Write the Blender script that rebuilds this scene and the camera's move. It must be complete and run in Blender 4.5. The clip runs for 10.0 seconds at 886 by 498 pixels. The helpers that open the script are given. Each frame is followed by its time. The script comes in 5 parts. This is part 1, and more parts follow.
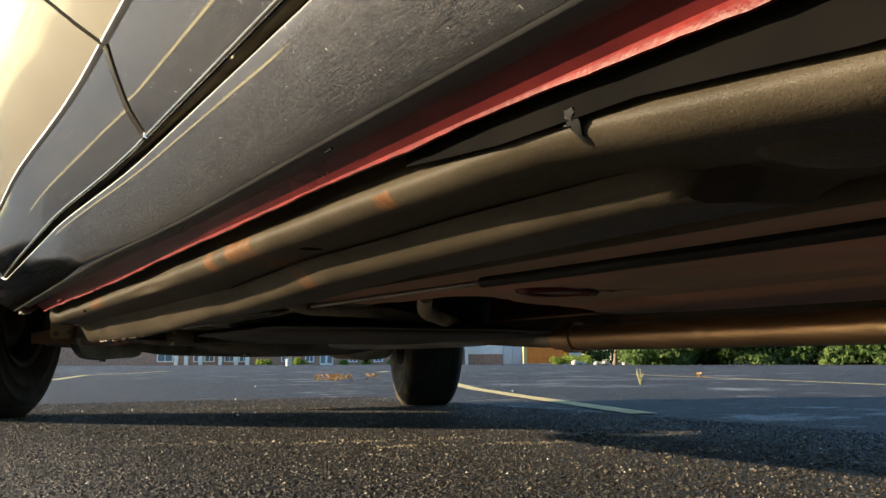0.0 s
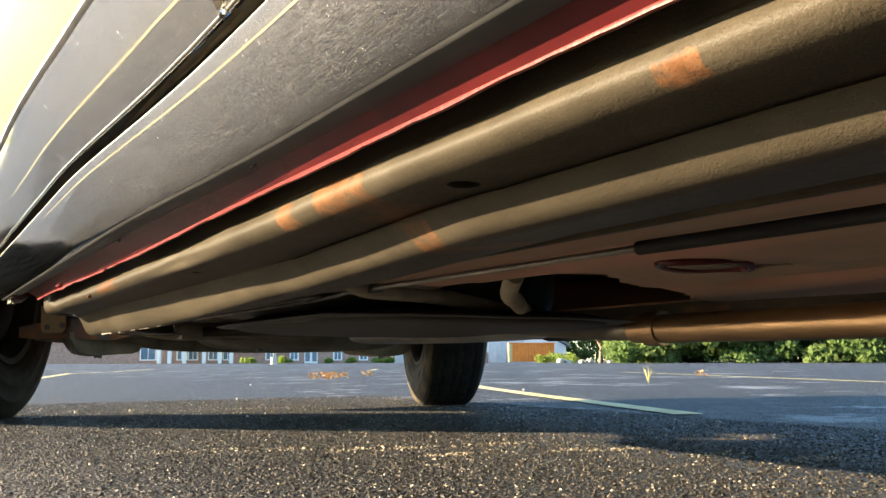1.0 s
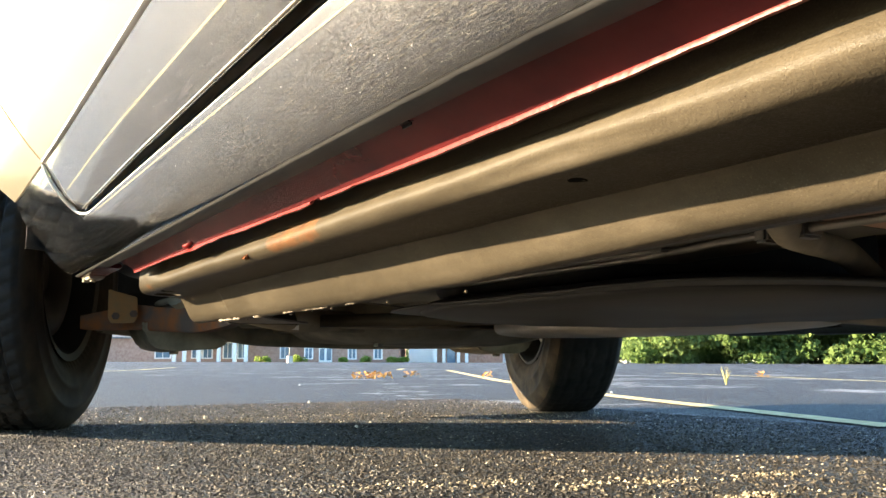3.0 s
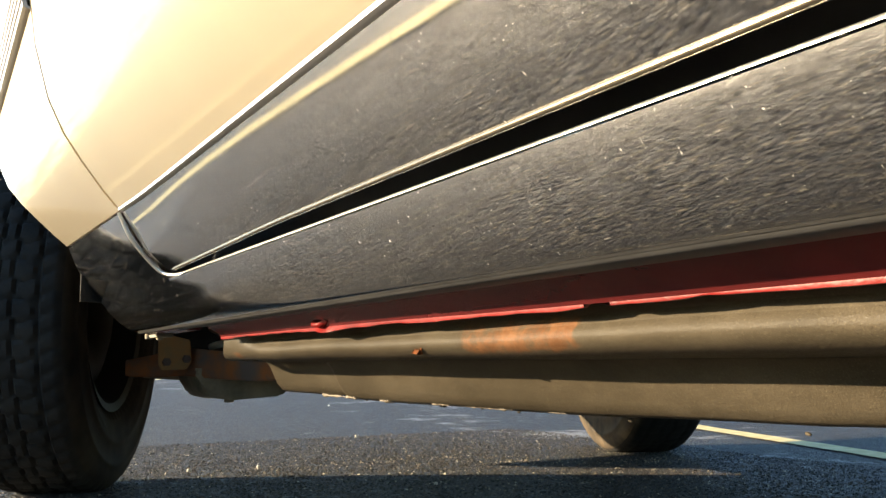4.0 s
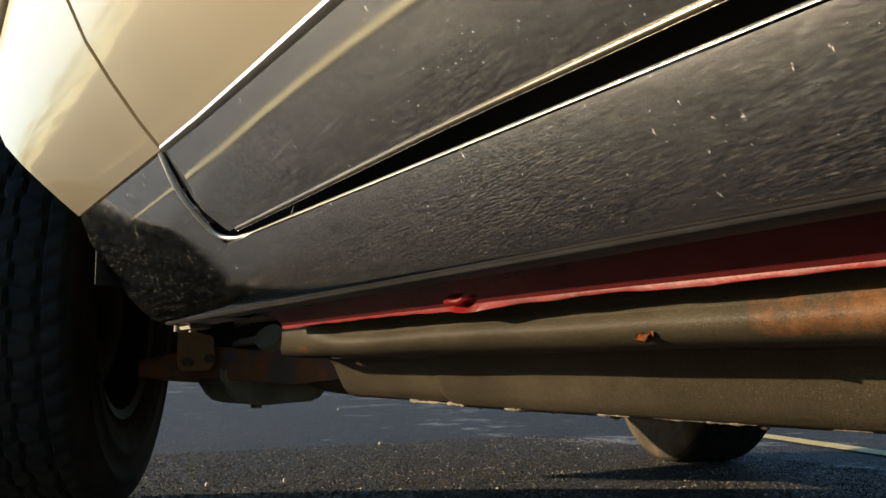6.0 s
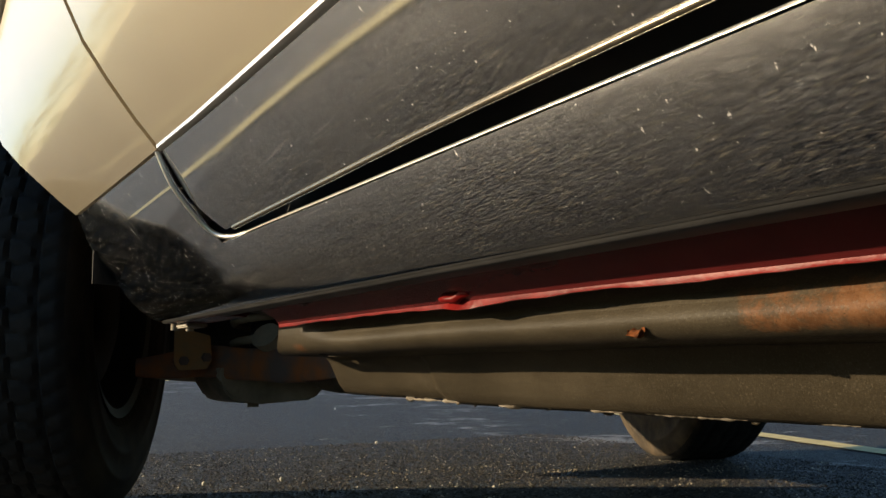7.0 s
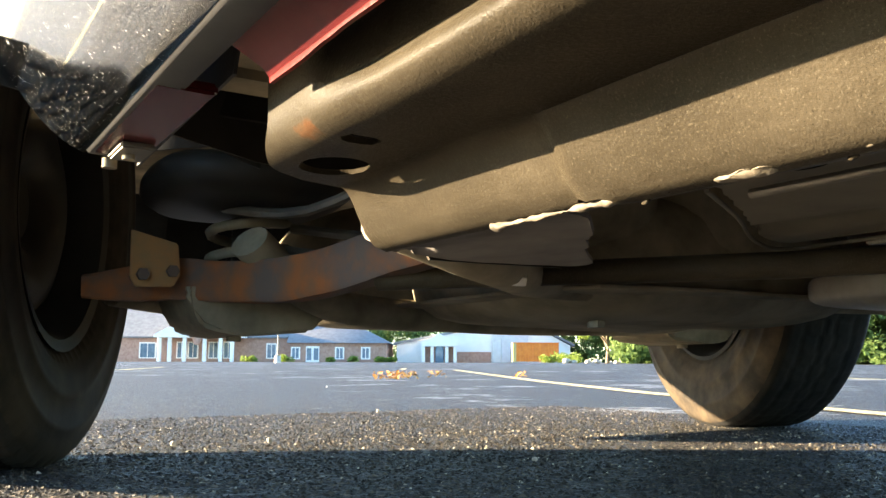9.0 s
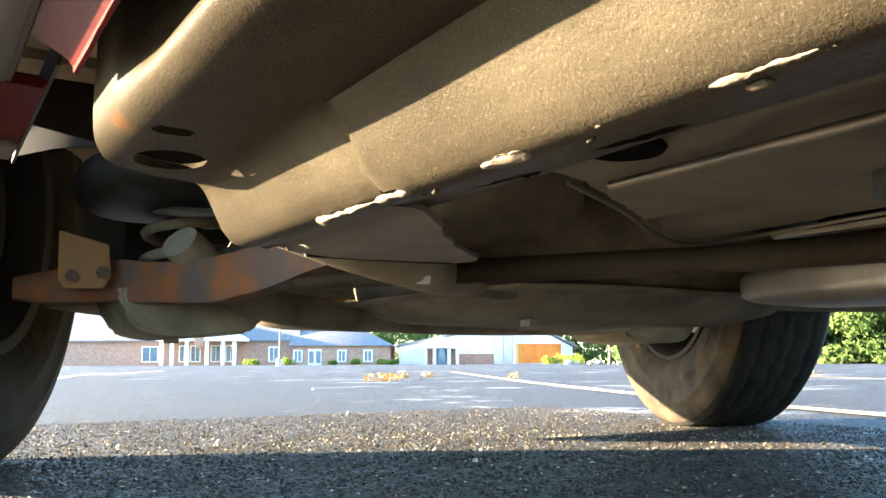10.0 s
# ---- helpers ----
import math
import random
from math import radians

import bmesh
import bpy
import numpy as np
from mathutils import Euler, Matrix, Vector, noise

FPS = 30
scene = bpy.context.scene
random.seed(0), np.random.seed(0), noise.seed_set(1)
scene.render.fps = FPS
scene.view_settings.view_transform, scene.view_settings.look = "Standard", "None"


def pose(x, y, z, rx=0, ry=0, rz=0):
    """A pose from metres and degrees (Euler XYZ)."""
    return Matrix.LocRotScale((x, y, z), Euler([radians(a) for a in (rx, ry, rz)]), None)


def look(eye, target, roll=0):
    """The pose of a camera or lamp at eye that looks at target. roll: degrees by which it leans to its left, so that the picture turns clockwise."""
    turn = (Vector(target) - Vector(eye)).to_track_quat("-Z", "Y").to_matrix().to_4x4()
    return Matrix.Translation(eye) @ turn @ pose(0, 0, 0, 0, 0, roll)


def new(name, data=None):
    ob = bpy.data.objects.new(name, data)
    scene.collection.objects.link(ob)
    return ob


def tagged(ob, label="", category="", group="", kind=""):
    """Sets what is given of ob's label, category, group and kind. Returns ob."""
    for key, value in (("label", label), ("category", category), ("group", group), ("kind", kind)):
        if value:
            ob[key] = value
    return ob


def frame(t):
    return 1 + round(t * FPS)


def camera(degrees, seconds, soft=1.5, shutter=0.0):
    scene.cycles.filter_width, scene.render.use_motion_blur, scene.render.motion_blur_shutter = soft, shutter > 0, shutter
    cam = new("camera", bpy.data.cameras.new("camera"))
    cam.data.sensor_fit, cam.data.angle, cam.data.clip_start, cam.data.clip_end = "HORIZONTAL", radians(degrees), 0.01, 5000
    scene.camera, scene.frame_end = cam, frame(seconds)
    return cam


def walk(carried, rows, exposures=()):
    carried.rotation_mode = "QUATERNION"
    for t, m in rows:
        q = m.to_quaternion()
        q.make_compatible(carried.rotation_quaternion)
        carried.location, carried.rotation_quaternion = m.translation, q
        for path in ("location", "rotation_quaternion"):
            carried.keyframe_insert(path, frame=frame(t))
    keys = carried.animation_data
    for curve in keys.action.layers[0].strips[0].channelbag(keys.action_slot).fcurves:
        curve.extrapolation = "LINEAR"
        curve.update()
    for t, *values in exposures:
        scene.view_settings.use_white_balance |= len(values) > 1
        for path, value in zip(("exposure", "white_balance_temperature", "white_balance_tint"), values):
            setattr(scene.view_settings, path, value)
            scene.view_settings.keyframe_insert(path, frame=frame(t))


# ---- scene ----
cam = camera(54.0, 10.0)
PATH = [
    (0, (0.0631, 0.2190, 0.1635), (1.0720, 1.9261, 0.4247), -0.11),
    (0.5, (0.0518, 0.3492, 0.1502), (1.0868, 2.0410, 0.4084), -0.05),
    (1, (0.0695, 0.4883, 0.1584), (1.1094, 2.1772, 0.4157), -0.13),
    (1.5, (0.0578, 0.5963, 0.1682), (1.0951, 2.2866, 0.4268), -0.10),
    (2, (0.0515, 0.7496, 0.1613), (1.0828, 2.4439, 0.4176), -0.14),
    (2.5, (0.0428, 0.9008, 0.1522), (1.0640, 2.6013, 0.4084), -0.01),
    (2.7, (0.0362, 0.9634, 0.1536), (1.0555, 2.6650, 0.4099), 0.07),
    (3.8, (0.0192, 1.3085, 0.2215), (1.0237, 3.0188, 0.4784), 0.02),
    (4, (-0.0054, 1.3464, 0.2504), (0.9985, 3.0561, 0.5136), -0.10),
    (4.5, (-0.0053, 1.4197, 0.2374), (1.0029, 3.1270, 0.5003), -0.22),
    (5, (-0.0208, 1.5735, 0.2214), (0.9861, 3.2816, 0.4836), -0.10),
    (5.5, (0.0155, 1.6001, 0.2399), (1.0222, 3.3071, 0.5100), -0.31),
    (6, (0.0087, 1.6040, 0.2457), (1.0236, 3.3062, 0.5151), -0.14),
    (7.5, (0.0072, 1.5973, 0.2394), (1.0336, 3.2929, 0.5069), -0.29),
    (8, (0.0312, 1.6794, 0.1976), (1.0715, 3.3681, 0.4544), -0.06),
    (8.5, (0.1088, 1.8195, 0.1815), (1.1545, 3.5053, 0.4352), -0.09),
    (9, (0.1378, 1.9451, 0.1430), (1.1818, 3.6316, 0.3994), 0.18),
    (9.5, (0.1419, 1.9601, 0.1298), (1.1809, 3.6490, 0.3910), 0.04),
    (10, (0.2238, 1.9089, 0.1406), (1.2630, 3.5977, 0.4016), -0.20),
]
walk(cam, [(t, look(eye, target, roll)) for t, eye, target, roll in PATH],
     [(0, 1.68), (0.5, 2.32), (1, 2.75), (2.5, 3.2), (3.8, 2.62), (4, 2.32), (4.5, 1.70), (5.5, 1.14), (6.2, 1.12), (7.5, 0.98), (8, 1.52), (8.5, 2.72), (9, 3.36), (9.5, 3.86), (10, 4.02)])

# ---- light ----
SUN_AZ, SUN_EL = -53.0, 11.6
world = bpy.data.worlds.new("sky")
scene.world = world
world.use_nodes = True
wn = world.node_tree.nodes
sky = wn.new("ShaderNodeTexSky")
sky.sky_type, sky.sun_disc = "NISHITA", False
sky.sun_elevation, sky.sun_rotation = radians(SUN_EL), radians(SUN_AZ)
sky.air_density, sky.dust_density, sky.ozone_density = 1.0, 0.2, 3.0
wn["Background"].inputs["Strength"].default_value = 0.105
world.node_tree.links.new(sky.outputs[0], wn["Background"].inputs["Color"])
sun = new("sun", bpy.data.lights.new("sun", "SUN"))
sun.data.energy, sun.data.angle, sun.data.color = 5.0, radians(0.5), (1.0, 0.80, 0.53)
sa, se = radians(SUN_AZ), radians(SUN_EL)
sun_way = Vector((math.sin(sa) * math.cos(se), math.cos(sa) * math.cos(se), math.sin(se)))
sun.matrix_world = look(sun_way * 50, (0, 0, 0))


# ---- materials ----
def ramp(nt, fac, stops):
    n = nt.nodes.new("ShaderNodeValToRGB")
    e = n.color_ramp.elements
    while len(e) < len(stops):
        e.new(0.5)
    for k, (p, c) in zip(e, stops):
        k.position, k.color = p, (*c, 1)
    nt.links.new(fac, n.inputs[0])
    return n.outputs[0]


def tex(nt, kind, scale, detail=3.0, rough=0.55, stretch=None, **more):
    n = nt.nodes.new("ShaderNodeTexNoise" if kind == "noise" else "ShaderNodeTexVoronoi")
    n.inputs["Scale"].default_value = scale
    if kind == "noise":
        n.inputs["Detail"].default_value, n.inputs["Roughness"].default_value = detail, rough
    co = nt.nodes.new("ShaderNodeTexCoord")
    if stretch:
        mp = nt.nodes.new("ShaderNodeMapping")
        mp.inputs["Scale"].default_value = stretch
        nt.links.new(co.outputs["Object"], mp.inputs["Vector"])
        nt.links.new(mp.outputs[0], n.inputs["Vector"])
    else:
        nt.links.new(co.outputs["Object"], n.inputs["Vector"])
    return n.outputs["Fac"] if kind == "noise" else n.outputs["Distance"]


def mixc(nt, fac, a, b):
    n = nt.nodes.new("ShaderNodeMix")
    n.data_type = "RGBA"
    for sock, v in ((n.inputs["Factor"], fac), (n.inputs["A"], a), (n.inputs["B"], b)):
        if isinstance(v, (tuple, float, int)):
            sock.default_value = (*v, 1) if isinstance(v, tuple) else v
        else:
            nt.links.new(v, sock)
    return n.outputs["Result"]


def bump(nt, h, strength, dist, prev=None):
    n = nt.nodes.new("ShaderNodeBump")
    n.inputs["Strength"].default_value, n.inputs["Distance"].default_value = abs(strength), dist
    n.invert = strength < 0
    nt.links.new(h, n.inputs["Height"])
    if prev is not None:
        nt.links.new(prev, n.inputs["Normal"])
    return n.outputs[0]


def base(name, rough=0.6, metal=0.0, spec=0.5):
    m = bpy.data.materials.new(name)
    m.use_nodes = True
    p = m.node_tree.nodes["Principled BSDF"]
    p.inputs["Roughness"].default_value, p.inputs["Metallic"].default_value = rough, metal
    p.inputs["Specular IOR Level"].default_value = spec
    return m, m.node_tree, p


def plain(name, c1, c2, rough=0.6, metal=0.0, scale=20, grain=150, bs=0.3, bd=0.002, spec=0.5, stretch=None, lo=0.35, hi=0.65):
    """Two tones of one surface in blotches, with a fine grain in the relief."""
    m, nt, p = base(name, rough, metal, spec)
    f = tex(nt, "noise", scale, 5, 0.6, stretch)
    nt.links.new(ramp(nt, f, [(lo, c1), (hi, c2)]), p.inputs["Base Color"])
    g = tex(nt, "noise", grain, 3, 0.6, stretch)
    nt.links.new(bump(nt, g, bs, min(bd, 0.1 / grain)), p.inputs["Normal"])
    return m


def band(nt, sock, lo, hi, soft):
    """1 between lo and hi, fading to 0 over soft."""
    out = None
    for a, b in ((lo - soft, lo), (hi + soft, hi)):
        n = nt.nodes.new("ShaderNodeMapRange")
        n.interpolation_type = "SMOOTHSTEP"
        n.inputs["From Min"].default_value, n.inputs["From Max"].default_value = a, b
        nt.links.new(sock, n.inputs["Value"])
        out = n.outputs[0] if out is None else times(nt, out, n.outputs[0])
    return out


def calc(nt, op, a, b):
    n = nt.nodes.new("ShaderNodeMath")
    n.operation = op
    for k, v in enumerate((a, b)):
        if isinstance(v, (int, float)):
            n.inputs[k].default_value = v
        else:
            nt.links.new(v, n.inputs[k])
    return n.outputs[0]


def times(nt, a, b):
    return calc(nt, "MULTIPLY", a, b)


def stones(nt, scale, warp):
    """Chippings: the distance from each stone's middle, and one random shade for each."""
    n = nt.nodes.new("ShaderNodeTexVoronoi")
    n.inputs["Scale"].default_value = scale
    co = nt.nodes.new("ShaderNodeTexCoord")
    w = nt.nodes.new("ShaderNodeTexNoise")
    w.inputs["Scale"].default_value, w.inputs["Detail"].default_value = scale * 0.9, 2.0
    nt.links.new(co.outputs["Object"], w.inputs["Vector"])
    add = nt.nodes.new("ShaderNodeVectorMath")
    add.operation = "MULTIPLY_ADD"
    add.inputs[1].default_value = (warp / scale,) * 3
    nt.links.new(w.outputs["Color"], add.inputs[0])
    nt.links.new(co.outputs["Object"], add.inputs[2])
    nt.links.new(add.outputs[0], n.inputs["Vector"])
    sep = nt.nodes.new("ShaderNodeSeparateColor")
    nt.links.new(n.outputs["Color"], sep.inputs[0])
    return n.outputs["Distance"], sep.outputs[0]


def asphalt():
    m, nt, p = base("asphalt", 0.75, 0, 0.24)
    huge = tex(nt, "noise", 0.12, 6, 0.65, (1.0, 0.5, 1.0))
    mid = tex(nt, "noise", 3.5, 6, 0.7)
    d1, r1 = stones(nt, 125, 0.7)
    d2, r2 = stones(nt, 260, 1.0)
    dome = calc(nt, "SUBTRACT", 1.0, times(nt, d1, d1))
    dome2 = calc(nt, "SUBTRACT", 1.0, times(nt, d2, d2))
    c = ramp(nt, huge, [(0.35, (0.019, 0.023, 0.034)), (0.65, (0.036, 0.041, 0.056))])
    shade = ramp(nt, r1, [(0.0, (0.018, 0.017, 0.016)), (0.55, (0.040, 0.035, 0.030)), (0.84, (0.095, 0.079, 0.060)), (1.0, (0.42, 0.35, 0.25))])
    top = ramp(nt, d1, [(0.30, (0.85, 0.85, 0.85)), (0.62, (0, 0, 0))])
    c = mixc(nt, top, c, shade)
    gap = ramp(nt, d2, [(0.45, (0, 0, 0)), (0.75, (0.8, 0.8, 0.8))])
    c = mixc(nt, gap, c, (0.010, 0.010, 0.011))
    c = mixc(nt, ramp(nt, mid, [(0.5, (0, 0, 0)), (0.8, (0.35, 0.35, 0.35))]), c, (0.060, 0.057, 0.053))
    scuff = tex(nt, "noise", 5.0, 7, 0.78, (0.4, 1.0, 1.0))
    fleck = tex(nt, "noise", 11, 4, 0.75, (0.5, 1.0, 1.0))
    c = mixc(nt, ramp(nt, scuff, [(0.625, (0, 0, 0)), (0.67, (0.8, 0.8, 0.8))]), c, (0.34, 0.325, 0.29))
    c = mixc(nt, ramp(nt, fleck, [(0.665, (0, 0, 0)), (0.70, (0.75, 0.75, 0.75))]), c, (0.34, 0.33, 0.31))
    co = nt.nodes.new("ShaderNodeTexCoord")
    xyz = nt.nodes.new("ShaderNodeSeparateXYZ")
    nt.links.new(co.outputs["Object"], xyz.inputs[0])
    lane = band(nt, xyz.outputs[0], 1.9, 3000.0, 0.5)
    wear = calc(nt, "SUBTRACT", tex(nt, "noise", 0.8, 9, 0.8), times(nt, calc(nt, "SUBTRACT", 1.0, lane), 0.3))
    c = mixc(nt, ramp(nt, wear, [(0.55, (0, 0, 0)), (0.60, (0.75, 0.75, 0.75))]), c, (0.34, 0.34, 0.345))
    nt.links.new(c, p.inputs["Base Color"])
    nt.links.new(ramp(nt, r1, [(0.0, (0.45, 0.45, 0.45)), (1.0, (0.75, 0.75, 0.75))]), p.inputs["Roughness"])
    b = bump(nt, mid, 0.35, 0.012)
    b = bump(nt, tex(nt, "noise", 30, 3), 0.25, 0.003, b)
    b = bump(nt, dome, 1.0, 0.010, b)
    b = bump(nt, dome2, 0.9, 0.0034, b)
    b = bump(nt, tex(nt, "noise", 700, 2, 0.6), 0.5, 0.0008, b)
    nt.links.new(b, p.inputs["Normal"])
    return m


def undercoat():
    """Brown-black underbody coating: fine stipple, dust, two long rust patches and a few rust spots."""
    m, nt, p = base("undercoat", 0.6, 0, 0.05)
    f = tex(nt, "noise", 13, 7, 0.72, (1, 0.5, 1))
    c = ramp(nt, f, [(0.28, (0.030, 0.0245, 0.0165)), (0.5, (0.052, 0.0425, 0.029)), (0.72, (0.086, 0.071, 0.050))])
    co = nt.nodes.new("ShaderNodeTexCoord")
    xyz = nt.nodes.new("ShaderNodeSeparateXYZ")
    nt.links.new(co.outputs["Object"], xyz.inputs[0])
    X, Y, Z = xyz.outputs
    rag = tex(nt, "noise", 42, 7, 0.8)
    total = None
    for y0, y1, z0, z1, soft in ((0.972, 1.040, 0.256, 0.272, 0.02), (1.086, 1.112, 0.256, 0.270, 0.014), (1.735, 1.845, 0.256, 0.270, 0.025), (0.99, 1.02, 0.234, 0.247, 0.012), (2.345, 2.365, 0.256, 0.2585, 0.008), (0.70, 0.72, 0.260, 0.264, 0.01)):
        k = times(nt, band(nt, Y, y0, y1, soft), band(nt, Z, z0, z1, 0.009))
        total = k if total is None else calc(nt, "MAXIMUM", total, k)
    mask = ramp(nt, calc(nt, "ADD", times(nt, total, 0.5), times(nt, rag, 0.95)), [(0.86, (0, 0, 0)), (1.0, (0.9, 0.9, 0.9))])
    spots = tex(nt, "noise", 26, 4, 0.6)
    rust = ramp(nt, tex(nt, "noise", 60, 4, 0.7), [(0.3, (0.085, 0.036, 0.015)), (0.7, (0.20, 0.095, 0.044))])
    c = mixc(nt, ramp(nt, spots, [(0.735, (0, 0, 0)), (0.76, (0.8, 0.8, 0.8))]), c, rust)
    c = mixc(nt, mask, c, rust)
    # the front half's colour is darkened, in place of the deeper shade there
    front_shade = band(nt, Y, 1.85, 9.0, 0.25)
    shade_tint = mixc(nt, front_shade, (1, 1, 1), (0.68, 0.675, 0.655))
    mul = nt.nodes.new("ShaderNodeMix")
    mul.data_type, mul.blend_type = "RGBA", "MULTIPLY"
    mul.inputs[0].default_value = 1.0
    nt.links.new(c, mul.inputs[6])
    nt.links.new(shade_tint, mul.inputs[7])
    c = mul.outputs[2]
    # pale specks put the coating's sparkle in the sun into its colour
    speckle = tex(nt, "noise", 950, 2, 0.6)
    c = mixc(nt, ramp(nt, speckle, [(0.60, (0, 0, 0)), (0.70, (0.45, 0.45, 0.45))]), c, (0.115, 0.098, 0.068))
    c = mixc(nt, ramp(nt, speckle, [(0.29, (0.7, 0.7, 0.7)), (0.35, (0, 0, 0))]), c, (0.014, 0.011, 0.007))
    nt.links.new(c, p.inputs["Base Color"])
    b = bump(nt, tex(nt, "noise", 45, 4), 0.2, 0.0015)
    grit = tex(nt, "noise", 520, 3, 0.75)
    b = bump(nt, grit, 0.9, 0.00045, b)
    nt.links.new(ramp(nt, grit, [(0.45, (0.48, 0.48, 0.48)), (0.70, (0.26, 0.26, 0.26))]), p.inputs["Roughness"])
    nt.links.new(b, p.inputs["Normal"])
    return m


def polished():
    """Polished stainless cladding with dust specks, streaks and a thin road film."""
    m, nt, p = base("polished_steel", 0.05, 1.0, 0.5)
    co = nt.nodes.new("ShaderNodeTexCoord")
    xyz = nt.nodes.new("ShaderNodeSeparateXYZ")
    nt.links.new(co.outputs["Object"], xyz.inputs[0])
    fine = tex(nt, "noise", 420, 3, 0.75)
    streak = tex(nt, "noise", 260, 3, 0.75, (0.6, 1.4, 0.5))
    thrown = band(nt, xyz.outputs[1], 2.44, 4.0, 0.30)
    dust = calc(nt, "ADD", calc(nt, "MAXIMUM", fine, streak), times(nt, thrown, 0.036))
    film = tex(nt, "noise", 7, 5, 0.6)
    d = ramp(nt, dust, [(0.675, (0, 0, 0)), (0.76, (0.7, 0.7, 0.7))])
    nt.links.new(mixc(nt, d, (0.80, 0.795, 0.785), (0.64, 0.60, 0.54)), p.inputs["Base Color"])
    nt.links.new(mixc(nt, d, ramp(nt, film, [(0.3, (0.035, 0.035, 0.035)), (0.75, (0.10, 0.10, 0.10))]), (0.6, 0.6, 0.6)), p.inputs["Roughness"])
    nt.links.new(ramp(nt, dust, [(0.675, (1, 1, 1)), (0.76, (0.3, 0.3, 0.3))]), p.inputs["Metallic"])
    nt.links.new(bump(nt, tex(nt, "noise", 8, 2), 0.05, 0.002), p.inputs["Normal"])
    return m


def gold_paint():
    m, nt, p = base("gold_paint", 0.36, 0.6, 0.5)
    p.inputs["Coat Weight"].default_value, p.inputs["Coat Roughness"].default_value = 0.7, 0.06
    f = tex(nt, "noise", 5, 3)
    nt.links.new(ramp(nt, f, [(0.3, (0.40, 0.345, 0.25)), (0.7, (0.44, 0.38, 0.275))]), p.inputs["Base Color"])
    nt.links.new(bump(nt, tex(nt, "noise", 1800, 1), 0.06, 0.0005), p.inputs["Normal"])
    return m


ASPHALT = asphalt()
UNDERCOAT = undercoat()
DARKPAINT = polished()
GOLD = gold_paint()
RED = plain("red_paint", (0.050, 0.007, 0.008), (0.086, 0.012, 0.012), 0.26, 0, 12, 90, 0.10, 0.0010, spec=0.18)
FLANGE = plain("glossy_red_paint", (0.085, 0.0035, 0.0035), (0.16, 0.007, 0.006), 0.36, 0, 40, 150, 0.6, 0.0010, spec=0.07)
FLOORPAN = plain("floor_pan_paint", (0.21, 0.162, 0.112), (0.36, 0.186, 0.135), 0.6, 0, 5, 200, 0.3, 0.002, stretch=(1, 0.35, 1), spec=0.10)
# front floor: darker and less red than the floor pan
FLOORDARK = plain("dark_olive_floor", (0.082, 0.074, 0.058), (0.145, 0.130, 0.100), 0.6, 0, 6, 200, 0.3, 0.002, spec=0.12)
# darkened for the near tyre's shade; the far front tyre's is lit and dusty
RUBBER = plain("tyre_rubber", (0.011, 0.0100, 0.0090), (0.032, 0.026, 0.019), 0.75, 0, 14, 250, 0.3, 0.001, spec=0.15)
LIT_DUSTY_RUBBER = plain("lit_dusty_tyre_rubber", (0.022, 0.018, 0.014), (0.075, 0.055, 0.034), 0.8, 0, 14, 250, 0.3, 0.001, spec=0.2)
TREAD = plain("tread_rubber", (0.008, 0.0078, 0.0075), (0.020, 0.018, 0.015), 0.8, 0, 20, 250, 0.3, 0.001, spec=0.25)
RUST = plain("rusty_steel", (0.115, 0.088, 0.075), (0.27, 0.10, 0.034), 0.75, 0.1, 11, 180, 0.5, 0.002, lo=0.47, hi=0.66, spec=0.15)
GOLDRUST = plain("golden_rust", (0.24, 0.155, 0.070), (0.34, 0.165, 0.055), 0.7, 0.1, 30, 260, 0.6, 0.002)
SEALER = plain("pale_sealer", (0.065, 0.053, 0.036), (0.16, 0.13, 0.09), 0.75, 0, 60, 320, 0.6, 0.003)
TANK = plain("dull_black_plastic", (0.017, 0.0165, 0.0155), (0.034, 0.032, 0.029), 0.5, 0, 6, 160, 0.2, 0.001, spec=0.12)
CAT = plain("pale_heat_shield", (0.24, 0.215, 0.175), (0.40, 0.365, 0.31), 0.42, 0.35, 9, 200, 0.3, 0.001)
GREASE = plain("grimy_steel", (0.14, 0.12, 0.085), (0.34, 0.29, 0.21), 0.62, 0.0, 8, 120, 0.5, 0.004, spec=0.07)
PIPE = plain("exhaust_steel", (0.20, 0.125, 0.07), (0.34, 0.22, 0.12), 0.36, 0.8, 10, 160, 0.25, 0.001, stretch=(1, 0.3, 1))
ALLOY = plain("cast_aluminium", (0.22, 0.21, 0.20), (0.34, 0.32, 0.30), 0.45, 0.7, 12, 220, 0.4, 0.002)
STEEL = plain("dull_steel", (0.10, 0.095, 0.085), (0.20, 0.18, 0.15), 0.5, 0.6, 15, 200, 0.3, 0.001)
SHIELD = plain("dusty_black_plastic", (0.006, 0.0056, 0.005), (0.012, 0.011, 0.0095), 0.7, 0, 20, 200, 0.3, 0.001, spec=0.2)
PLASTIC = plain("grey_plastic", (0.030, 0.030, 0.031), (0.052, 0.051, 0.050), 0.5, 0, 12, 300, 0.2, 0.001, spec=0.3)
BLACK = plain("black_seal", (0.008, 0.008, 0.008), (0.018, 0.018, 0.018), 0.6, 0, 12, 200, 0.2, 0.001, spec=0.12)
# near-black for pieces that stand in for shade and dark holes
SHADE_BLACK = plain("shade_black", (0.003, 0.003, 0.003), (0.006, 0.0055, 0.005), 0.9, 0, 12, 200, 0.2, 0.001, spec=0.02)
BLISTER = plain("orange_rust", (0.06, 0.020, 0.007), (0.24, 0.075, 0.020), 0.85, 0, 120, 400, 0.8, 0.003, spec=0.1)
